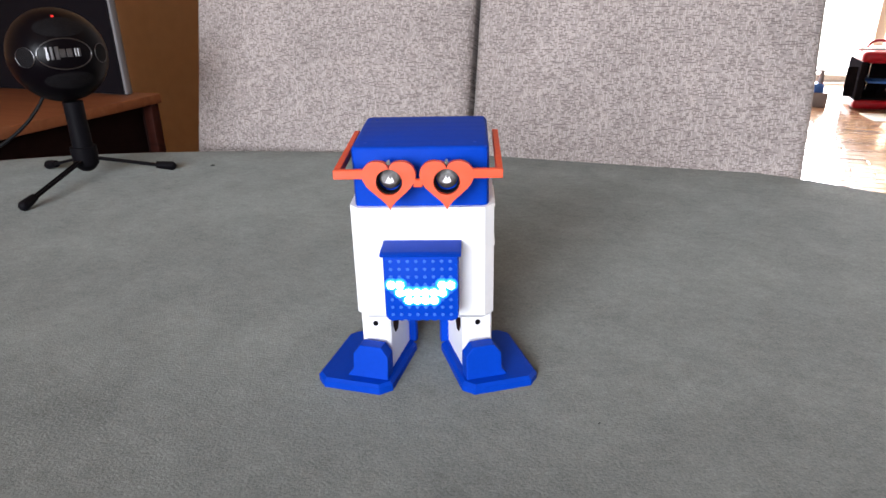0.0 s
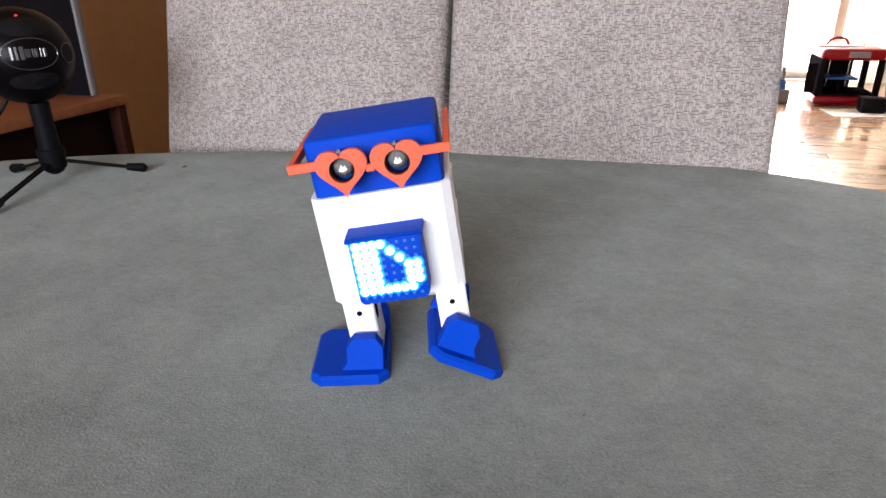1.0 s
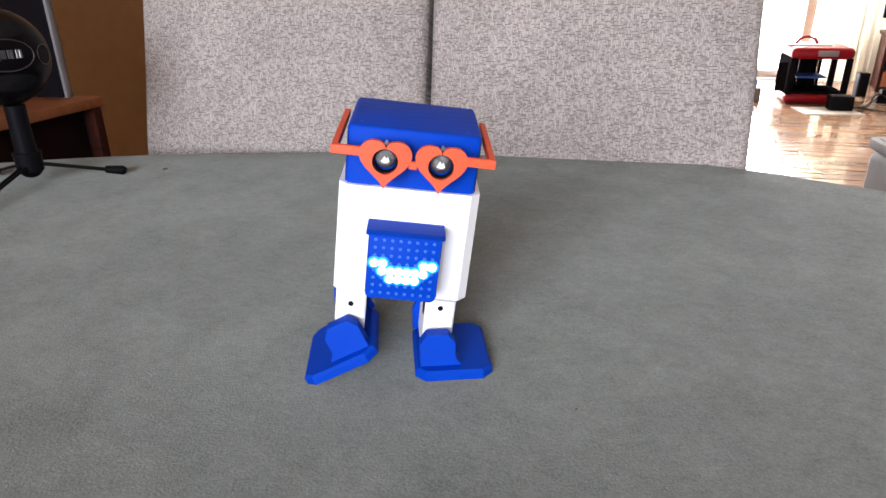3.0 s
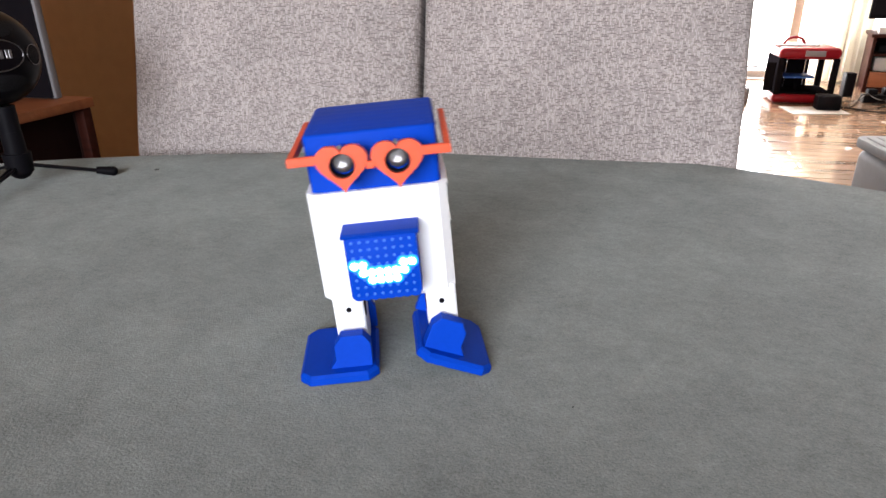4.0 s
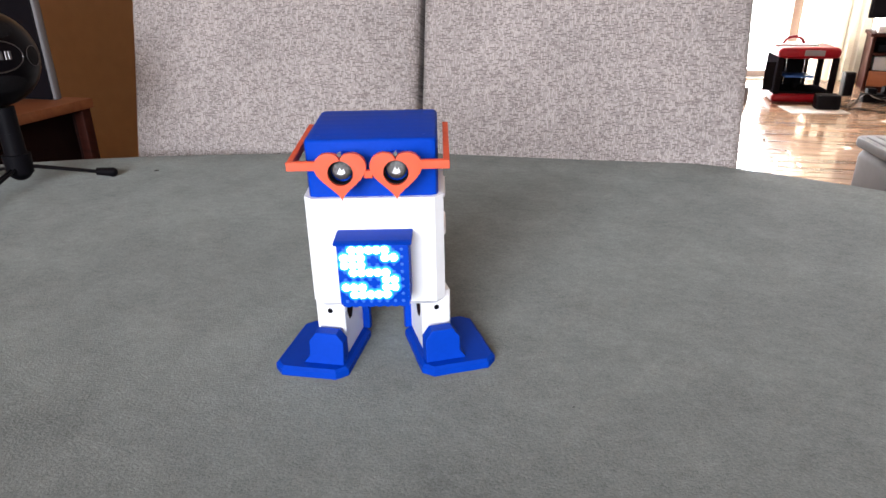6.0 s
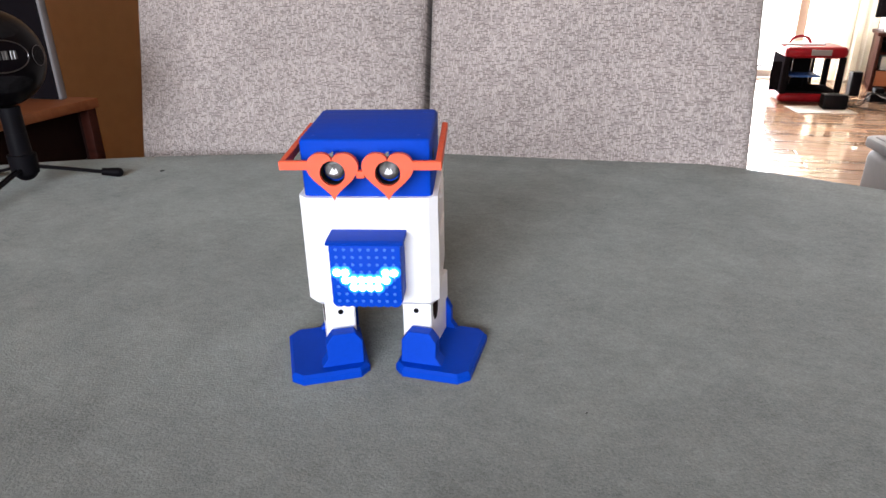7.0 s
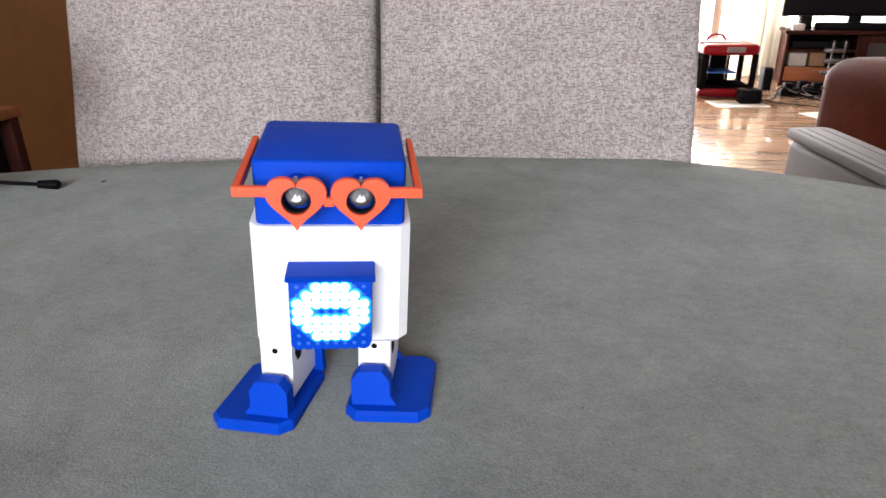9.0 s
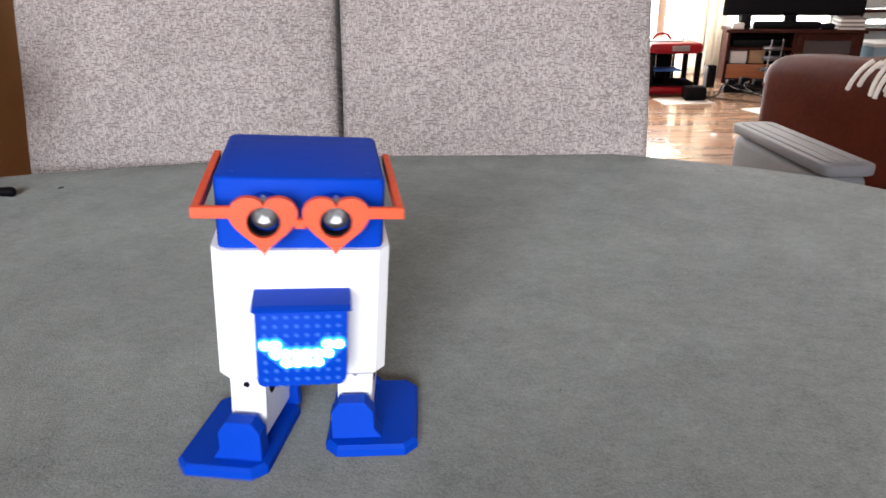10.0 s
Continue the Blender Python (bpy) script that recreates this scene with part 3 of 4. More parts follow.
# ---------------------------------------------------------------- beside the sofa
def build_microphone():
    at = pose(-0.393, 0.690, 0, 0, 0, 0)
    mic = thing("microphone", at, "glossy black ball microphone on a small folding tripod", "microphone")
    face = pose(-0.004, 0, 0.131, -4, 0, 37)
    bm = bm_new()
    ball(bm, (0, 0, 0), 0.0465, 48)
    shell = part("shell", bm, GLOSS_BLACK, mic, m=face)

    def patch(name, cx, cz, rx, rz, material, lift, label=""):
        """A thin cap lying on the ball round the angles cx, cz."""
        bm = bm_new()
        k, rings = 28, []
        for f in (0.0001, 0.35, 0.7, 1.0):
            ring = []
            for i in range(k):
                a = 2 * math.pi * i / k
                lon, lat = cx + rx * f * math.cos(a), cz + rz * f * math.sin(a)
                d = Vector((math.sin(lon) * math.cos(lat), -math.cos(lon) * math.cos(lat), math.sin(lat)))
                ring.append(bm.verts.new(d * (0.0465 + lift)))
            rings.append(ring)
        rings.append([bm.verts.new(v.co.normalized() * 0.0465) for v in rings[-1]])
        for a, b in zip(rings, rings[1:]):
            for i in range(k):
                bm.faces.new((a[i], b[i], b[(i + 1) % k], a[(i + 1) % k]))
        return part(name, bm, material, shell, label)

    grille = mat("black_wire_grille", (0.008, 0.007, 0.008), 0.55, 0.0, spec=0.08, var=0.5, scale=300, bump=1.0, bump_scale=900)
    patch("grille", 0.05, 0.62, 0.62, 0.24, grille, 0.0004, "black wire grille")
    patch("grille", 0.05, -0.55, 0.60, 0.20, grille, 0.0004, "black wire grille")
    patch("grille", -0.78, 0.0, 0.20, 0.20, grille, 0.0004, "black wire grille")
    patch("grille", 0.86, 0.0, 0.20, 0.20, grille, 0.0004, "black wire grille")
    patch("badge", 0.02, 0.03, 0.52, 0.30, GLOSS_BLACK, 0.0010, "gloss black oval badge")
    patch("indicator_lamp", -0.02, 0.90, 0.05, 0.025, LAMP_RED, 0.0008, "red glowing lamp")

    def rim(name, cx, cz, rx, rz, r):
        pts = []
        for i in range(41):
            a = 2 * math.pi * i / 40
            lon, lat = cx + rx * math.cos(a), cz + rz * math.sin(a)
            pts.append(Vector((math.sin(lon) * math.cos(lat), -math.cos(lon) * math.cos(lat), math.sin(lat))) * 0.0473)
        bm = bm_new()
        for p, q in zip(pts, pts[1:]):
            rod(bm, p, q, r, n=8)
        part(name, bm, DIM_CHROME, shell, "chrome oval rim")

    rim("badge_rim", 0.02, 0.03, 0.53, 0.31, 0.0007)
    rim("grille_rim", -0.78, 0.0, 0.21, 0.20, 0.0003)
    rim("grille_rim", 0.86, 0.0, 0.21, 0.20, 0.0003)
    # raised chrome bars in place of the maker's mark
    for lon, w, h in ((-0.27, 0.085, 0.17), (-0.13, 0.022, 0.17), (-0.03, 0.05, 0.11), (0.10, 0.05, 0.11), (0.25, 0.06, 0.11)):
        for dx in (-0.5, 0.5):
            bm = bm_new()
            box(bm, -0.0013, 0.0013, -0.0008, 0.0008, -h * 0.03, h * 0.042, 0.0003, 1)
            a = lon + dx * w
            part("badge_bar", bm, DIM_CHROME, shell, "chrome bar", pose(0, 0, 0, 0, 0, math.degrees(a)) @ pose(0, -0.0476, 0.0015))
    # stem and hub
    bm = bm_new()
    rod(bm, (0, 0, 0.030), (0, 0, 0.058), 0.0105, 0.0100, 24)
    rod(bm, (0, 0, 0.058), (0, 0, 0.084), 0.0098, 0.0098, 24)
    part("stem", bm, BLACK, mic)
    bm = bm_new()
    rod(bm, (0, 0, 0.016), (0, 0, 0.036), 0.0125, 0.0135, 24)
    ball(bm, (0, 0, 0.020), 0.0120, 20)
    part("hub", bm, BLACK, mic)
    for x, y in ((0.080, 0.029), (-0.006, -0.110), (-0.067, 0.040)):
        tip = Vector((x, y, 0.0052))
        d = Vector((x, y, 0)).normalized()
        side = Vector((-d.y, d.x, 0)) * 0.0022
        bm = bm_new()
        for s in (-1, 1):
            rod(bm, d * 0.010 + Vector((0, 0, 0.022)) + side * s, tip - d * 0.012 + side * s * 0.7 + Vector((0, 0, 0.002)), 0.0016, n=10)
        leg = part("tripod_leg", bm, BLACK, mic)
        bm = bm_new()
        rod(bm, tip - d * 0.016 + Vector((0, 0, 0.003)), tip, 0.0040, 0.0052, 16)
        ball(bm, tip, 0.0052, 16)
        part("rubber_foot", bm, BLACK, leg, "black rubber foot")
    cord = tube([(-0.026, 0.004, 0.098), (-0.036, 0.002, 0.080), (-0.052, -0.012, 0.056), (-0.085, -0.030, 0.034), (-0.13, -0.06, 0.016), (-0.18, -0.10, 0.003), (-0.20, -0.16, 0.003)], 0.0018, "cord", CABLE, mic)
    tagged(cord, "thin black cord")


def build_side_table():
    table = thing("side_table", room(-0.862, 0.912, 0.02), "honey wood side table with a dark open compartment", "table")
    bm = bm_new()
    box(bm, -0.70, 0, -0.80, 0, -0.016, 0, 0.002, 2)
    part("tabletop", bm, PINE, table)
    # Both inner panels carry the open compartment's shade in their colour.
    bm = bm_new()
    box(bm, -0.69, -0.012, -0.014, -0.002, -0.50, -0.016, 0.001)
    part("back_panel", bm, DARK, table, "back panel darkened as the compartment's shade")
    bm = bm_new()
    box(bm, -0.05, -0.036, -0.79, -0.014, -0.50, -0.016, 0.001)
    part("side_panel", bm, DARK, table, "inner side panel darkened as the compartment's shade")
    for y0 in (-0.022, -0.79):
        bm = bm_new()
        box(bm, -0.024, -0.006, y0, y0 + 0.018, -0.50, -0.016, 0.001)
        part("post", bm, CHERRY, table, "reddish wood post")
    monitor = thing("monitor", room(-0.905, 0.892, 0.02), "large dark screen with a light grey edge, standing on the table", "screen")
    bm = bm_new()
    box(bm, -0.56, 0, -0.012, 0.002, 0.0, 0.36, 0.003, 2)
    part("casing", bm, GREY, monitor, "light grey casing")
    bm = bm_new()
    box(bm, -0.55, -0.005, -0.0145, -0.0115, 0.0015, 0.352, 0.0005, 1)
    part("panel", bm, SCREEN, monitor, "dark switched-off panel")


# ---------------------------------------------------------------- far room: printer, cables, console
def build_printer():
    pr = thing("desktop_printer", room(0.862, 4.05, FLOOR), "red and black desktop 3D printer with an open front", "printer")
    W, D, H = 0.315, 0.315, 0.305
    bm = bm_new()
    box(bm, 0, W, 0, D, 0.006, 0.055, 0.018, 3)
    part("base", bm, RED, pr, "gloss red base")
    bm = bm_new()
    box(bm, 0.0, W, 0.0, D, H - 0.062, H, 0.026, 4)
    part("top", bm, RED, pr, "gloss red top")
    for x in (0.004, W - 0.036):
        for y in (0.004, D - 0.03):
            bm = bm_new()
            box(bm, x, x + 0.032, y, y + 0.026, 0.05, H - 0.055, 0.006, 2)
            part("post", bm, MATT, pr)
    bm = bm_new()
    box(bm, 0.03, W - 0.085, D - 0.02, D - 0.012, 0.05, H - 0.055)
    part("back_panel", bm, MATT, pr)
    bm = bm_new()
    box(bm, 0.006, 0.012, 0.03, D - 0.03, 0.05, H - 0.055)
    part("side_panel", bm, MATT, pr)
    bm = bm_new()
    box(bm, -0.055, -0.004, 0.014, 0.022, 0.07, H - 0.08, 0.003)
    part("side_door", bm, MATT, pr, "dark side door swung open")
    bm = bm_new()
    box(bm, 0.012, W - 0.012, 0.012, D - 0.02, 0.055, 0.066)
    part("floor_tray", bm, MATT, pr)
    for x in (0.10, 0.20):
        bm = bm_new()
        rod(bm, (x, D - 0.06, 0.06), (x, D - 0.06, H - 0.06), 0.005)
        part("guide_rod", bm, CHROME, pr, "steel guide rod")
    bm = bm_new()
    box(bm, 0.07, 0.22, 0.09, 0.24, 0.132, 0.142, 0.003)
    bed = part("print_bed", bm, BED, pr, "blue print bed")
    bm = bm_new()
    rod(bm, (0.145, 0.165, 0.06), (0.145, 0.165, 0.133), 0.012)
    part("bed_screw", bm, MATT, bed)
    bm = bm_new()
    box(bm, 0.13, 0.23, -0.004, 0.006, H - 0.045, H - 0.015, 0.002)
    part("display", bm, GREY, pr, "grey display")
    bm = bm_new()
    k = 16
    for i in range(k):
        a, b = math.pi * i / k, math.pi * (i + 1) / k
        rod(bm, (0.10 + 0.055 * math.cos(a), 0.16, H + 0.045 * math.sin(a)), (0.10 + 0.055 * math.cos(b), 0.16, H + 0.045 * math.sin(b)), 0.008, n=10)
    part("filament_arch", bm, RED, pr, "red filament guide arch")
    bm = bm_new()
    box(bm, 0.0, 0.22, 0.10, 0.26, H, H + 0.008, 0.003)
    part("lid", bm, PAPER, pr, "white lid plate")
    tagged(tube([(0.24, 0.2, H), (0.25, 0.2, H + 0.06), (0.245, 0.2, H + 0.14)], 0.0018, "filament", CABLE, pr), "thin filament strand")


def build_far_clutter():
    tray = thing("storage_tray", room(0.73, 4.16, FLOOR), "pale grey tray that holds a small blue box", "tray")
    bm = bm_new()
    box(bm, -0.16, 0.02, -0.06, 0.10, 0.0, 0.075, 0.004)
    part("tray", bm, GREY, tray)
    bm = bm_new()
    box(bm, -0.10, -0.005, -0.04, 0.06, 0.075, 0.12, 0.003)
    part("blue_box", bm, BED, tray, "dark blue box")
    bm = bm_new()
    rod(bm, (-0.02, 0, 0.12), (-0.02, 0, 0.19), 0.012)
    box(bm, -0.13, 0.05, -0.05, 0.05, 0.19, 0.197, 0.002)
    part("shelf_plate", bm, GREY, tray, "thin grey plate on a post")

    box_ob = thing("power_adapter", room(1.05, 3.86, FLOOR + 0.004), "black power adapter block lying on a sheet of paper", "adapter")
    bm = bm_new()
    box(bm, 0, 0.115, 0, 0.09, 0.0, 0.075, 0.006, 2)
    part("block", bm, BLACK, box_ob)
    for u, v, turn in ((1.02, 3.83, 8), (1.44, 3.52, 20)):
        bm = bm_new()
        box(bm, -0.12, 0.17, -0.07, 0.14, 0.0008, 0.0035, 0.0005, 1)
        single("sheet_of_paper", bm, PAPER, room(u, v, FLOOR, turn), "white sheet of paper on the wooden floor", "paper", "loose papers")
    sp = thing("loudspeaker", room(1.315, 4.38, FLOOR), "slim black loudspeaker standing on the floor", "loudspeaker")
    bm = bm_new()
    box(bm, 0, 0.056, 0, 0.07, 0, 0.135, 0.004, 2)
    part("cabinet", bm, BLACK, sp)
    bm = bm_new()
    box(bm, 0.006, 0.050, -0.004, 0.001, 0.01, 0.125, 0.002)
    part("grille", bm, SCREEN, sp, "dark cloth grille")
    strip = thing("power_strip", room(1.36, 4.16, FLOOR), "black power strip with plugs among cables", "power strip")
    bm = bm_new()
    box(bm, 0, 0.34, 0, 0.07, 0, 0.045, 0.005, 2)
    part("housing", bm, BLACK, strip)
    for k in range(4):
        bm = bm_new()
        box(bm, 0.02 + 0.08 * k, 0.07 + 0.08 * k, 0.01, 0.06, 0.045, 0.075 + 0.012 * (k % 2), 0.006, 2)
        part("plug", bm, BLACK, strip)
    rnd = random.Random(5)
    for k in range(14):
        u, v = 1.15 + 0.05 * k * 0.9, 4.12 + rnd.uniform(-0.16, 0.08)
        pts = [(u, v, FLOOR + 0.006)]
        for j in range(7):
            u += rnd.uniform(-0.06, 0.13)
            v += rnd.uniform(-0.10, 0.07)
            pts.append((u, min(4.5, max(3.72, v)), FLOOR + 0.006 + rnd.choice((0, 0, 0.03, 0.07))))
        pts[-1] = (*pts[-1][:2], FLOOR + 0.006)
        cab = tube(pts, rnd.choice((0.0025, 0.003, 0.004)), "cable", GREY if k % 5 == 3 else CABLE, m=ROOM)
        tagged(cab, "tangled cable lying on the wooden floor", "cable", "floor cables")


CONSOLE = room(1.47, 4.56, FLOOR, -12) @ Matrix.Diagonal((0.92, 1, 1, 1))


def build_console():
    c = thing("tv_console", CONSOLE, "reddish wood media console with open shelves and a glass door", "console")
    W, D, H = 0.86, 0.36, 0.343
    for name, b in (("top", (-0.015, W + 0.015, -0.015, D, H - 0.02, H)), ("plinth", (0, W, 0.02, D, 0, 0.03)), ("side_panel", (0, 0.02, 0, D, 0.03, H - 0.02)),
                    ("side_panel", (W - 0.02, W, 0, D, 0.03, H - 0.02)), ("divider", (0.43, 0.45, 0, D, 0.03, H - 0.02)), ("shelf", (0.02, 0.43, 0.01, D - 0.02, 0.215, 0.23)),
                    ("shelf", (0.45, W - 0.02, 0.03, D - 0.02, 0.19, 0.20))):
        bm = bm_new()
        box(bm, *b, 0.003, 2)
        part(name, bm, CHERRY, c)
    bm = bm_new()
    box(bm, 0.02, W - 0.02, D - 0.015, D - 0.005, 0.03, H - 0.02)
    part("back_panel", bm, DARK, c, "dark back panel")
    bm = bm_new()
    box(bm, 0.022, 0.428, -0.004, 0.014, 0.035, 0.125, 0.003, 2)
    drawer = part("drawer_front", bm, PINE, c, "lighter wood drawer front")
    bm = bm_new()
    rod(bm, (0.2, -0.018, 0.10), (0.25, -0.018, 0.10), 0.004, n=10)
    part("handle", bm, CHROME, drawer)
    door = None
    for b in ((0.452, 0.50, 0.035, H - 0.025), (W - 0.07, W - 0.022, 0.035, H - 0.025), (0.50, W - 0.07, 0.035, 0.075), (0.50, W - 0.07, H - 0.065, H - 0.025)):
        bm = bm_new()
        box(bm, b[0], b[1], -0.004, 0.014, b[2], b[3], 0.003, 2)
        door = part("door_frame", bm, CHERRY, c)
    bm = bm_new()
    box(bm, 0.50, W - 0.07, 0.002, 0.006, 0.075, H - 0.065)
    part("door_pane", bm, GLASS, door, "dark reflecting glass pane")
    # things on and in the console
    def item(name, b, material, label, category, bevel=0.003):
        bm = bm_new()
        box(bm, *b, bevel, 2)
        return single(name, bm, material, CONSOLE, label, category)
    item("video_player", (0.05, 0.40, 0.05, 0.30, 0.2305, 0.275), BLACK, "black video player on the open shelf", "player")
    item("white_box", (0.04, 0.15, 0.03, 0.2, 0.1255, 0.205), PAPER, "white cardboard box on the lower shelf", "box")
    item("cardboard_box", (0.17, 0.27, 0.05, 0.2, 0.1255, 0.21), CARD, "brown cardboard box on the lower shelf", "box")
    item("black_case", (0.285, 0.40, 0.04, 0.2, 0.1255, 0.20), BLACK, "black case on the lower shelf", "case")
    item("soundbar", (0.17, 0.60, 0.06, 0.13, H + 0.0005, H + 0.045), BLACK, "black soundbar on the console", "soundbar", 0.01)
    item("white_gadget", (0.02, 0.10, 0.0, 0.06, H + 0.0005, H + 0.04), PAPER, "small white gadget on the console edge", "gadget", 0.008)
    item("game_case", (0.08, 0.15, 0.08, 0.24, H + 0.0005, H + 0.085), BLACK, "black upright case on the console", "case")
    for k in range(6):
        item("magazine", (0.70 + 0.004 * (k % 3), 0.86 - 0.006 * (k % 2), 0.02, 0.24, H + 0.0005 + 0.012 * k, H + 0.0118 + 0.012 * k), (PAPER, GREY)[k % 2], "magazine in a pile on the console", "magazine", 0.001)
    item("dark_bowl", (0.60, 0.68, 0.02, 0.12, H + 0.0005, H + 0.035), BLACK, "small dark dish on the console", "dish", 0.012)
    tv = thing("television", CONSOLE @ pose(-0.03, 0.22, H), "large flat black television, switched off, on the console", "television")
    bm = bm_new()
    box(bm, 0, 0.92, -0.02, 0.03, 0.075, 0.62, 0.006, 2)
    part("casing", bm, BLACK, tv)
    bm = bm_new()
    box(bm, 0.015, 0.905, -0.023, -0.019, 0.095, 0.605, 0.001, 1)
    part("screen", bm, SCREEN, tv, "dark glossy screen")
    bm = bm_new()
    box(bm, 0.32, 0.60, -0.09, 0.10, 0.0005, 0.014, 0.004)
    box(bm, 0.42, 0.50, -0.01, 0.02, 0.014, 0.09, 0.004)
    part("stand", bm, BLACK, tv)
    st = thing("metal_stand", CONSOLE @ pose(0.26, -0.14, 0), "folded chrome stand with clamps before the console", "stand")
    for x in (0.0, 0.07):
        bm = bm_new()
        rod(bm, (x, 0, 0.0), (x + 0.025, 0.08, 0.29), 0.0055)
        part("tube", bm, DIM_CHROME, st)
    for z in (0.09, 0.16, 0.22):
        bm = bm_new()
        box(bm, -0.03, 0.10 - 0.1 * (z - 0.09), 0.0 + z * 0.27, 0.035 + z * 0.27, z, z + 0.028, 0.008, 2)
        part("clamp", bm, DIM_CHROME, st)
    # curtain and window post
    bm = bm_new()
    k = 40
    vs = [[bm.verts.new((u, 4.97 + 0.025 * math.sin(u * 95) + 0.008 * math.sin(u * 231), z)) for u in [1.17 + 0.42 * i / k for i in range(k + 1)]] for z in (FLOOR + 0.01, 1.75)]
    front = [bm.faces.new((vs[0][i], vs[0][i + 1], vs[1][i + 1], vs[1][i])) for i in range(k)]
    bmesh.ops.solidify(bm, geom=front, thickness=0.003)
    single("curtain", bm, DRAPE, ROOM, "pale cream curtain hanging beside the bright window", "curtain")
    bm = bm_new()
    box(bm, 1.10, 1.16, 4.98, 5.06, FLOOR, 1.72, 0.004)
    single("trim", bm, TAN, ROOM, "tan wooden window post", "trim", kind="structure")
    # light blue crate and dark things beside the console
    crate = thing("plastic_crate", room(2.40, 4.55, FLOOR), "light blue plastic crate beside the console", "crate")
    bm = bm_new()
    box(bm, 0, 0.34, 0, 0.3, 0, 0.24, 0.012, 3)
    part("crate_body", bm, mat("pale_blue_plastic", (0.30, 0.42, 0.52), 0.5, var=0.06, scale=12), crate)
    bm = bm_new()
    box(bm, -0.01, 0.35, -0.01, 0.31, 0.225, 0.25, 0.006, 2)
    part("crate_rim", bm, PAPER, crate, "white rim")
    sh = thing("shelf_unit", room(2.44, 4.88, FLOOR), "dark wooden open shelf unit with boxes before the window", "shelf")
    for z in (0.10, 0.30, 0.42):
        bm = bm_new()
        box(bm, 0, 0.7, 0, 0.2, z, z + 0.015, 0.002)
        part("board", bm, CHERRY, sh)
    for x in (0.0, 0.68):
        bm = bm_new()
        box(bm, x, x + 0.02, 0, 0.2, 0, 0.44, 0.002)
        part("upright", bm, CHERRY, sh)
    bm = bm_new()
    box(bm, 2.66, 2.80, 4.30, 4.50, FLOOR, FLOOR + 0.32, 0.03, 3)
    single("black_bag", bm, BLACK, ROOM, "black bag standing on the floor", "bag")


def build_armchair():
    side = pose(1.455, 1.75, FLOOR, 0, 0, -5)
    chair = thing("armchair", side, "dark brown leather armchair with a rounded thick arm", "armchair")
    H = 0.445
    bm = bm_new()
    # the arm: a rounded profile along its length
    box(bm, 0, 0.20, -1.05, 0, 0.03, H, 0.07, 6)
    bmesh.ops.subdivide_edges(bm, edges=[e for e in bm.edges if e.calc_length() > 0.2], cuts=8, use_grid_fill=True)
    for v in bm.verts:
        v.co += noise.noise_vector(v.co * 7) * 0.004
        v.co.z += 0.02 * math.sin(min(1, max(0, -v.co.y / 0.95)) * math.pi) * (v.co.z / H)
    part("arm", bm, LEATHER, chair)
    bm = bm_new()
    box(bm, 0.205, 0.80, -0.90, -0.18, 0.12, 0.36, 0.05, 4)
    part("seat_cushion", bm, LEATHER, chair)
    bm = bm_new()
    box(bm, 0.80, 1.0, -0.95, 0, 0.03, H, 0.07, 5)
    part("arm", bm, LEATHER, chair)
    bm = bm_new()
    box(bm, 0.205, 0.795, -0.17, 0.0, 0.05, 0.43, 0.05, 4)
    part("backrest", bm, LEATHER, chair)
    bm = bm_new()
    rod(bm, (0.006, -0.93, 0.36), (0.006, -0.03, 0.36), 0.004, n=8)
    part("seam", bm, LEATHER, chair)
    throw = thing("throw_blanket", side @ pose(0.04, -0.465, H), "cream cotton throw with knotted fringe over the leather arm", "blanket")
    bm = bm_new()
    k = 10
    grid = []
    for i in range(k + 1):
        x = -0.05 + 0.2 * i / k
        z = 0.035 - (0.02 if i == 0 else 0) + 0.004 * math.sin(i * 2.2)
        grid.append([bm.verts.new((x, -0.28 + 0.028 * j, z + 0.003 * math.sin(j * 1.7 + i))) for j in range(k + 1)])
    fs = [bm.faces.new((grid[i][j], grid[i + 1][j], grid[i + 1][j + 1], grid[i][j + 1])) for i in range(k) for j in range(k)]
    bmesh.ops.solidify(bm, geom=fs, thickness=0.008)
    part("cloth", bm, COTTON, throw)
    rnd = random.Random(3)
    for j in range(12):
        y = -0.27 + 0.026 * j
        a, b = rnd.uniform(-0.02, 0.05), rnd.uniform(0.6, 1.15)
        pts = [(-0.045, y, 0.03), (-0.062, y + a * 0.5, 0.012), (-0.066, y + a, -0.02 * b), (-0.058, y + a * 1.5, -0.05 * b)]
        tagged(tube(pts, 0.0058, "tassel", COTTON, throw), "cream cotton tassel")


def build_bin():
    st = thing("storage_bin", pose(0.914, 1.176, FLOOR, 0, 0, -14), "grey plastic storage bin with a lipped lid beside the sofa", "bin")
    H = 0.382
    bm = bm_new()
    box(bm, 0.006, 0.086, -0.354, -0.006, 0, H - 0.02, 0.02, 4)
    part("tub", bm, BIN, st)
    bm = bm_new()
    prism(bm, round_rect(0, 0.092, -0.362, 0.002, 0.022), H - 0.020, H, "z", 0.005)
    lid = part("lid", bm, BIN, st)
    bm = bm_new()
    prism(bm, round_rect(0.012, 0.080, -0.348, -0.012, 0.016), H - 0.002, H + 0.0025, "z", 0.0015)
    part("raised_panel", bm, BIN, lid)
    for x in (0.028, 0.058):
        bm = bm_new()
        box(bm, x, x + 0.006, -0.336, -0.026, H + 0.002, H + 0.0037, 0.0006, 1)
        part("lid_ridge", bm, BIN, lid)


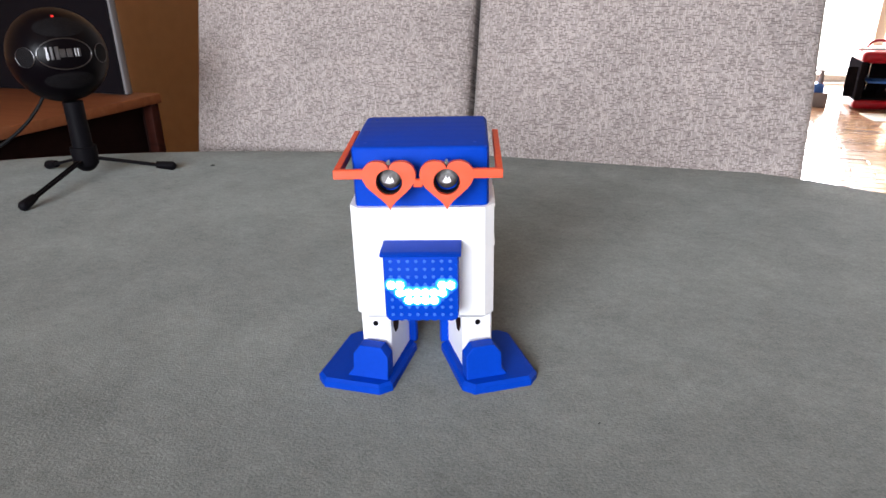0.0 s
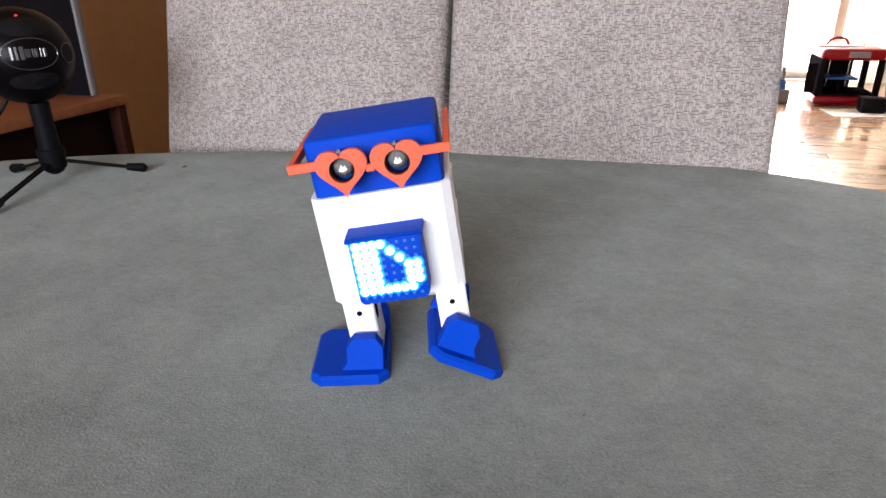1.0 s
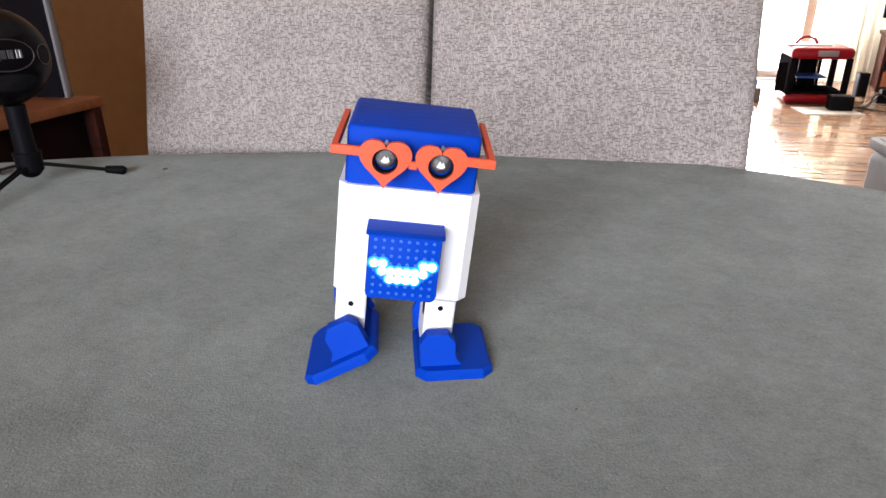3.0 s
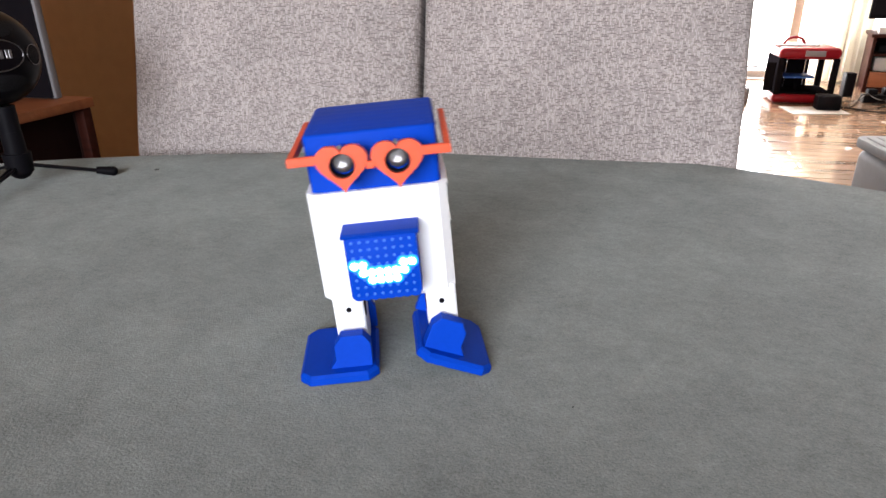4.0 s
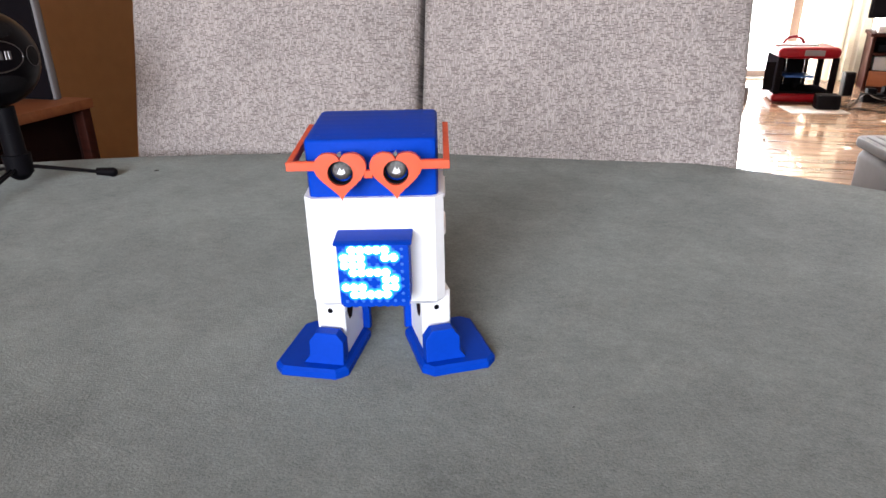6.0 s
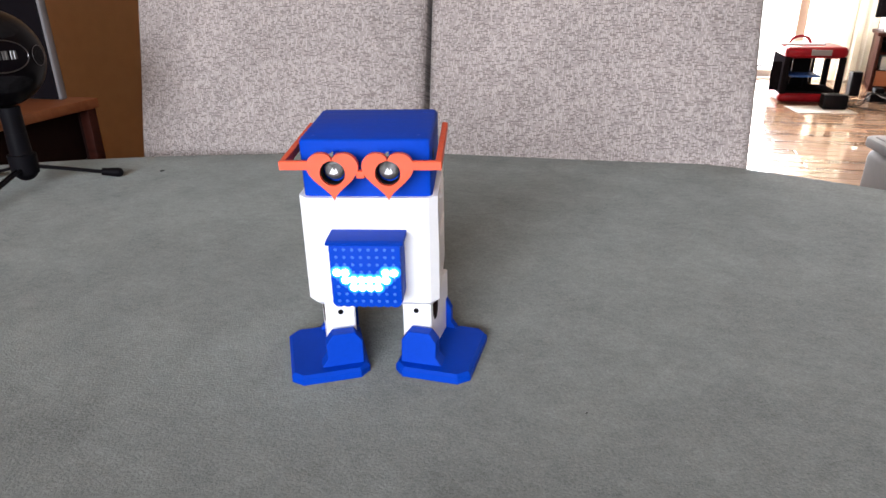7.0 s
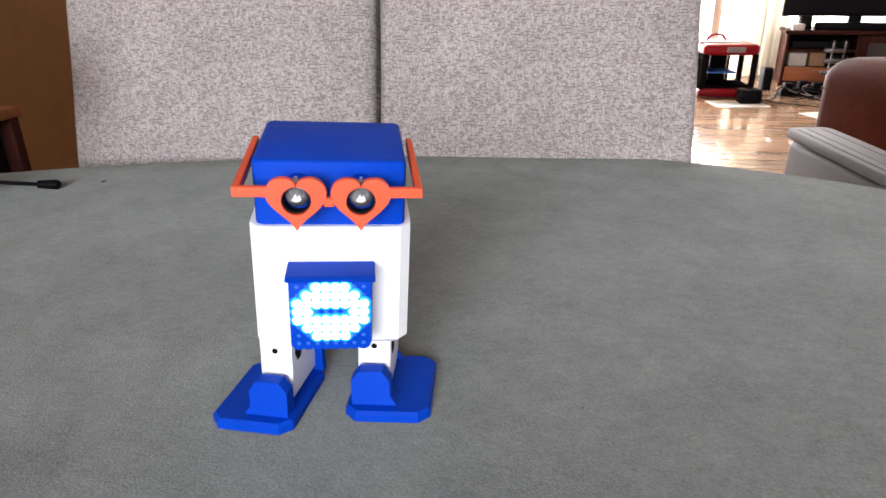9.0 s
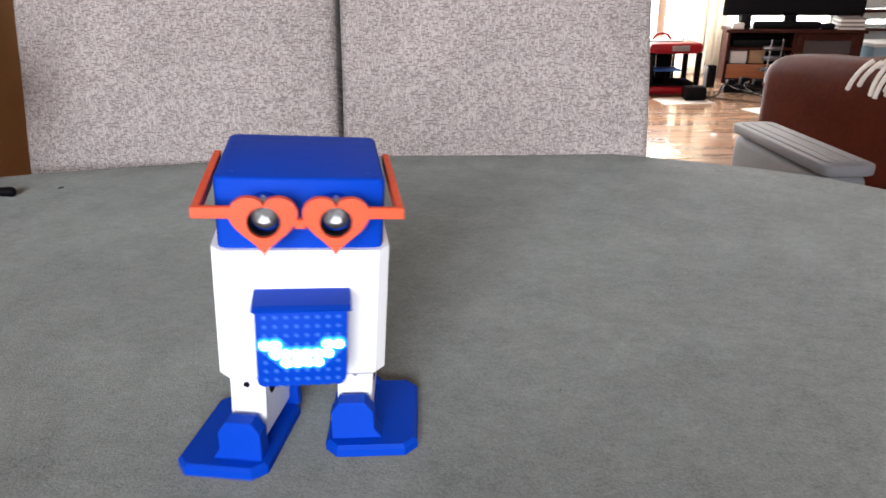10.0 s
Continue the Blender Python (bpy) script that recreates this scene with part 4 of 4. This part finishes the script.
def build_floor_boards():
    """Narrow boards along the room; the piece lengths are staggered."""
    bm = bm_new()
    box(bm, 0, 1.377, 0, 0.0645, 0, 0.0125, 0.0022, 1)
    data = finish(bm, "floor_board", OAK, False)
    rnd = random.Random(9)
    for k in range(46):
        off = rnd.uniform(0, 1.3)
        for j in range(3):
            ob = new("floor_board", data)
            ob.parent = FLOOR_OB
            ob.matrix_basis = pose(-0.95 - off + 1.382 * j + 0.3, 1.95 + 0.0685 * k, FLOOR - 0.0125 + rnd.uniform(0, 0.0004))


def build_lint():
    for x, y, r in ((0.0722, 0.2534, 0.0007), (-0.272, 0.735, 0.0022)):
        bm = bm_new()
        ball(bm, (0, 0, r * 0.3), r, 10, Matrix.Diagonal((1.3, 0.8, 0.4, 1)))
        for v in bm.verts:
            v.co += noise.noise_vector(v.co * 2500) * r * 0.3
        single("lint_speck", bm, LINT, pose(x, y, 0, 0, 0, 40), "tiny dark speck of lint on the velvet seat", "lint", "lint specks")


build_microphone()
build_lint()
build_side_table()
build_printer()
build_far_clutter()
build_console()
build_armchair()
build_bin()
build_floor_boards()


# ---------------------------------------------------------------- motion
def blend(rows, t):
    """Linear between the rows (t, values...)."""
    if t <= rows[0][0]:
        return rows[0][1:]
    for a, b in zip(rows, rows[1:]):
        if t <= b[0]:
            f = (t - a[0]) / (b[0] - a[0])
            return tuple(p + (q - p) * f for p, q in zip(a[1:], b[1:]))
    return rows[-1][1:]


# body before and after the sway: t, x, y, z in mm, turns about x, y, z in degrees
BODY_A = [(0.0, -12.0, 293.4, 125.9, -0.1, -0.5, -2.2), (0.5, -11.1, 294.8, 125.7, -0.2, -0.1, -3.0), (0.8, -11.5, 299.0, 126.5, -0.1, -0.6, -2.6)]
BODY_B = [(4.8, -10.5, 301.2, 126.2, 0.1, -0.5, -2.8), (5.0, -9.6, 301.4, 125.7, 0.1, -0.6, -2.6), (5.5, -17.8, 301.3, 126.3, 0.2, -0.4, -3.7),
          (7.0, -29.3, 309.2, 125.5, 0.7, 0.0, -8.3), (7.5, -36.3, 312.5, 125.4, 0.7, -0.1, -10.0), (8.0, -43.1, 312.8, 126.9, 0.1, -0.2, -11.7)]
BODY_C = [(8.0, -43.1, 312.8, 126.9, 0.1, -0.2, -11.7), (8.3, -48.6, 317.3, 128.4, -1.0, -4.3, -6.6), (8.5, -67.2, 304.0, 128.2, 0.6, -4.2, -33.0),
          (8.7, -58.3, 304.5, 127.1, -0.7, 0.9, -43.1), (9.0, -40.3, 275.4, 126.8, 2.0, 3.5, -4.5), (9.2, -49.5, 280.1, 126.4, -0.7, -1.5, 1.2),
          (9.5, -76.6, 270.1, 128.3, 1.1, -3.6, -31.2), (9.7, -67.7, 268.2, 126.8, -0.3, 0.6, -39.8), (10.0, -47.9, 241.9, 127.9, 0.8, 4.7, -5.6)]
# the sway: lean to either side every 0.1 s from 0.9 s on
LEAN_FROM = 0.9
LEANS = [-3.0, -8.1, -6.8, -1.0, 4.6, 7.0, 6.3, -1.0, -7.0, -9.0, -5.5, 1.0, 4.6, 7.2, 3.5, -2.5, -7.8, -9.0, -4.5,
         1.0, 5.5, 7.3, 4.6, -1.0, -7.0, -8.8, -5.5, 0.5, 5.0, 6.5, 1.5, -4.6, -8.4, -6.5, -0.5, 3.5, 7.4, 5.5, 0.0]
# place of the body for a lean: lean, x, y, z
SWAY = [(-9.0, -29.5, 303.6, 129.0), (-8.1, -28.2, 303.5, 129.4), (-4.6, -22.1, 303.1, 130.5), (1.0, -12.1, 302.2, 131.5), (6.3, -3.6, 301.2, 130.6), (7.4, -0.8, 300.5, 130.1)]
# tilt of the left and the right foot for a lean
TILTS = [(-9.0, 0.0, 25.0), (-8.1, 0.0, 24.0), (-4.6, -3.0, 20.0), (1.0, -17.0, 11.0), (6.3, -22.0, 1.0), (7.4, -24.0, 0.0)]
# feet: t, left ankle x, y, turn, right ankle x, y, turn
FEET_A = [(0.0, -33.0, 314.0, -15, 11.8, 313.3, 15), (0.3, -34.0, 315.0, 2, 16.0, 314.0, -6), (0.5, -34.9, 315.3, 3, 18.1, 314.0, -11), (0.7, -34.5, 318.0, -6, 14.0, 317.0, 2),
          (0.8, -33.0, 320.0, -16, 9.0, 319.0, 14), (0.9, -35.5, 320.8, 0, 7.0, 319.6, 0), (4.7, -35.5, 320.8, 0, 7.0, 319.6, 0), (4.8, -34.0, 321.0, -14, 10.0, 321.0, 12),
          (4.9, -34.5, 320.5, 6, 14.0, 321.0, -6), (5.0, -35.5, 320.8, 10, 17.6, 321.5, -16), (5.1, -36.5, 321.5, 6, 16.0, 322.0, -12), (5.2, -37.5, 322.5, -2, 13.5, 322.5, -4)]
FEET_B = [(5.3, -38.0, 323.0, -19, 11.5, 323.0, 17), (5.4, -38.8, 323.5, -17, 10.5, 323.0, 16), (5.5, -39.5, 324.2, -6, 9.0, 323.0, 0), (5.6, -40.5, 325.0, 3, 9.0, 323.5, -10),
          (5.8, -42.0, 326.0, 6, 8.5, 324.0, -16), (6.0, -43.5, 327.0, -16, 7.0, 324.0, 10), (6.2, -45.0, 328.0, 4, 6.5, 324.5, -14), (6.4, -46.5, 329.5, -18, 5.0, 325.0, 8),
          (6.6, -48.0, 331.0, 6, 4.5, 325.0, -18), (6.8, -49.5, 332.0, -18, 4.0, 325.5, 2), (7.0, -49.9, 330.6, 9, 3.2, 325.6, -21)]
FEET_C = [(7.0, -49.9, 330.6, 9, 3.2, 325.6, -21), (7.1, -51.0, 333.0, 3, 2.0, 326.0, -17), (7.3, -52.5, 334.0, -24, -1.0, 327.5, 3), (7.5, -53.2, 334.9, -6, -4.0, 329.0, -13),
          (7.6, -54.0, 335.5, 0, -5.5, 329.5, -20), (7.8, -55.0, 336.5, -14, -8.5, 331.0, -8), (8.0, -56.6, 338.0, -25, -11.7, 332.0, 5), (8.3, -56.4, 332.1, -25, -14.7, 326.1, -10)]
FEET_D = [(8.5, -56.9, 332.4, -21, -20.8, 305.0, -12), (8.7, -59.1, 336.3, -10, -24.4, 297.0, -9), (9.0, -68.0, 299.8, -22, -22.8, 299.3, -15), (9.2, -69.5, 296.0, -20, -20.4, 301.8, -20),
          (9.5, -66.6, 294.9, -19, -26.8, 276.0, -18), (9.7, -67.9, 297.6, -14, -31.5, 268.5, -11), (10.0, -74.5, 266.4, -23, -29.5, 268.1, -14)]
LIFTS = [(4.7, -12.0, 9.0), (4.8, 0.0, 0.0), (8.1, 0.0, 0.0), (8.3, 0.0, 10.0), (8.5, 0.0, 9.0), (8.7, 0.0, 0.0), (8.8, -6.0, 0.0), (9.0, 0.0, 0.0), (9.2, 0.0, 2.0), (9.3, 0.0, 10.0), (9.5, 0.0, 4.0), (9.7, 0.0, 0.0), (10.0, 0.0, 0.0)]

SIGNS = {
    "smile": "........ ........ ........ ##....## .######. ..####.. ........ ........",
    "D": "####.... ###.#... ###..#.. ###...## ###...## ###...## #######. ........",
    "I": "..###... ..###... ..###... ..###... ..###... ..###... ..###... ........",
    "S": ".#####.. ###..##. ###..... .#####.. .....##. ###..##. .#####.. ........",
    "C": ".#####.. ###..##. ###..... ###..... ###..... ###..##. .#####.. ........",
    "O": ".#####.. ###..##. ###..##. ###..##. ###..##. ###..##. .#####.. ........",
    "big": "..####.. .######. ######## ##....## ######## .######. ..####.. ........",
    "mid": "........ ........ .######. ###..### .######. ........ ........ ........",
    "small": "........ ........ ..####.. ######## ..####.. ........ ........ ........",
    "round": "........ .######. ######## ##....## ##....## ######## .######. ........",
}
# the time by which each picture stands on the display
SHOW = [(0.0, "smile"), (0.8, "D"), (1.23, "I"), (1.8, "S"), (2.2, "C"), (2.5, "O"), (2.9, "smile"), (4.75, "D"), (5.1, "I"), (5.7, "S"), (6.1, "C"), (6.5, "O"), (7.0, "smile"),
        (8.1, "small"), (8.2, "mid"), (8.3, "big"), (8.5, "mid"), (8.6, "smile"), (8.8, "mid"), (8.9, "big"), (9.2, "small"), (9.3, "smile"), (9.4, "small"), (9.5, "mid"), (9.6, "round"), (9.8, "small"), (9.9, "smile")]


def body_at(t):
    k = round((t - LEAN_FROM) * 10)
    if 0 <= k < len(LEANS):
        a = LEANS[k]
        x, y, z = blend(SWAY, a)
        return x, y, z, 0.1, a, -2.7
    return blend(BODY_A if t < 0.9 else BODY_B if t < 8 else BODY_C, t)


def foot_at(side, t):
    row = blend(FEET_A if t < 5.25 else FEET_B + FEET_C[1:] + FEET_D, t)
    x, y, turn = row[3 * side:3 * side + 3]
    k = round((t - LEAN_FROM) * 10)
    tilt = blend(TILTS, LEANS[k])[side] if 0 <= k < len(LEANS) else (blend(LIFTS, t)[side] if t > 4.7 else 0.0)
    s = (-1, 1)[side]
    if 0 <= k < len(LEANS):
        x, y = x + (1 - side) * abs(tilt) / 12, y - abs(tilt) / 12
    edge = 0.029 * s
    return pose(x / 1000, y / 1000, 0, 0, 0, turn) @ pose(edge, 0, 0, 0, tilt, 0) @ pose(-edge, 0, 0), turn


def motions():
    times = [k / 10 for k in range(101)]
    place = {}
    for t in times:
        x, y, z, rx, ry, rz = body_at(t)
        place[t] = pose(x / 1000, y / 1000, z / 1000, rx, ry, rz) @ pose(0, 0.020, -0.1257), rz
    walk(ROBOT, [(t, place[t][0]) for t in times])
    for side, s in ((0, -1), (1, 1)):
        leg_rows, foot_rows = [], []
        for t in times:
            m, turn = foot_at(side, t)
            base, yaw = place[t]
            foot_rows.append((t, base.inverted() @ m))
            ankle = base.inverted() @ (m @ Vector((0, 0, 0.0147)))
            leg_rows.append((t, pose(s * min(0.0258, max(0.019, s * ankle.x)), ankle.y, 0.0147, 0, 0, turn - yaw)))
        walk(LEGS[side], leg_rows)
        walk(FEET[side], foot_rows)
    # each diode turns over to show its lit or its dark face
    for i, ob in enumerate(DIODES):
        at = ob.matrix_basis.translation.copy()
        lit = [(t, SIGNS[name].replace(" ", "")[i] == "#") for t, name in SHOW]
        angle = 0 if lit[0][1] else 180
        rows = [(0.0, angle)]
        for (t, on), (_, was) in zip(lit[1:], lit):
            if on != was:
                step = -60 if angle else 60
                for d in range(-1, 5):
                    if t - 0.1 + d / 30 > rows[-1][0] + 0.02:
                        rows.append((t - 0.1 + d / 30, angle + step * min(3, max(0, d))))
                angle = 180 - angle
        rows.append((10.0, angle))
        rows = [r for r in rows[:-1] if r[0] < 9.98] + rows[-1:]
        walk(ob, [(t, Matrix.Translation(at) @ pose(0, 0, 0, a, 0, 0)) for t, a in rows])


motions()
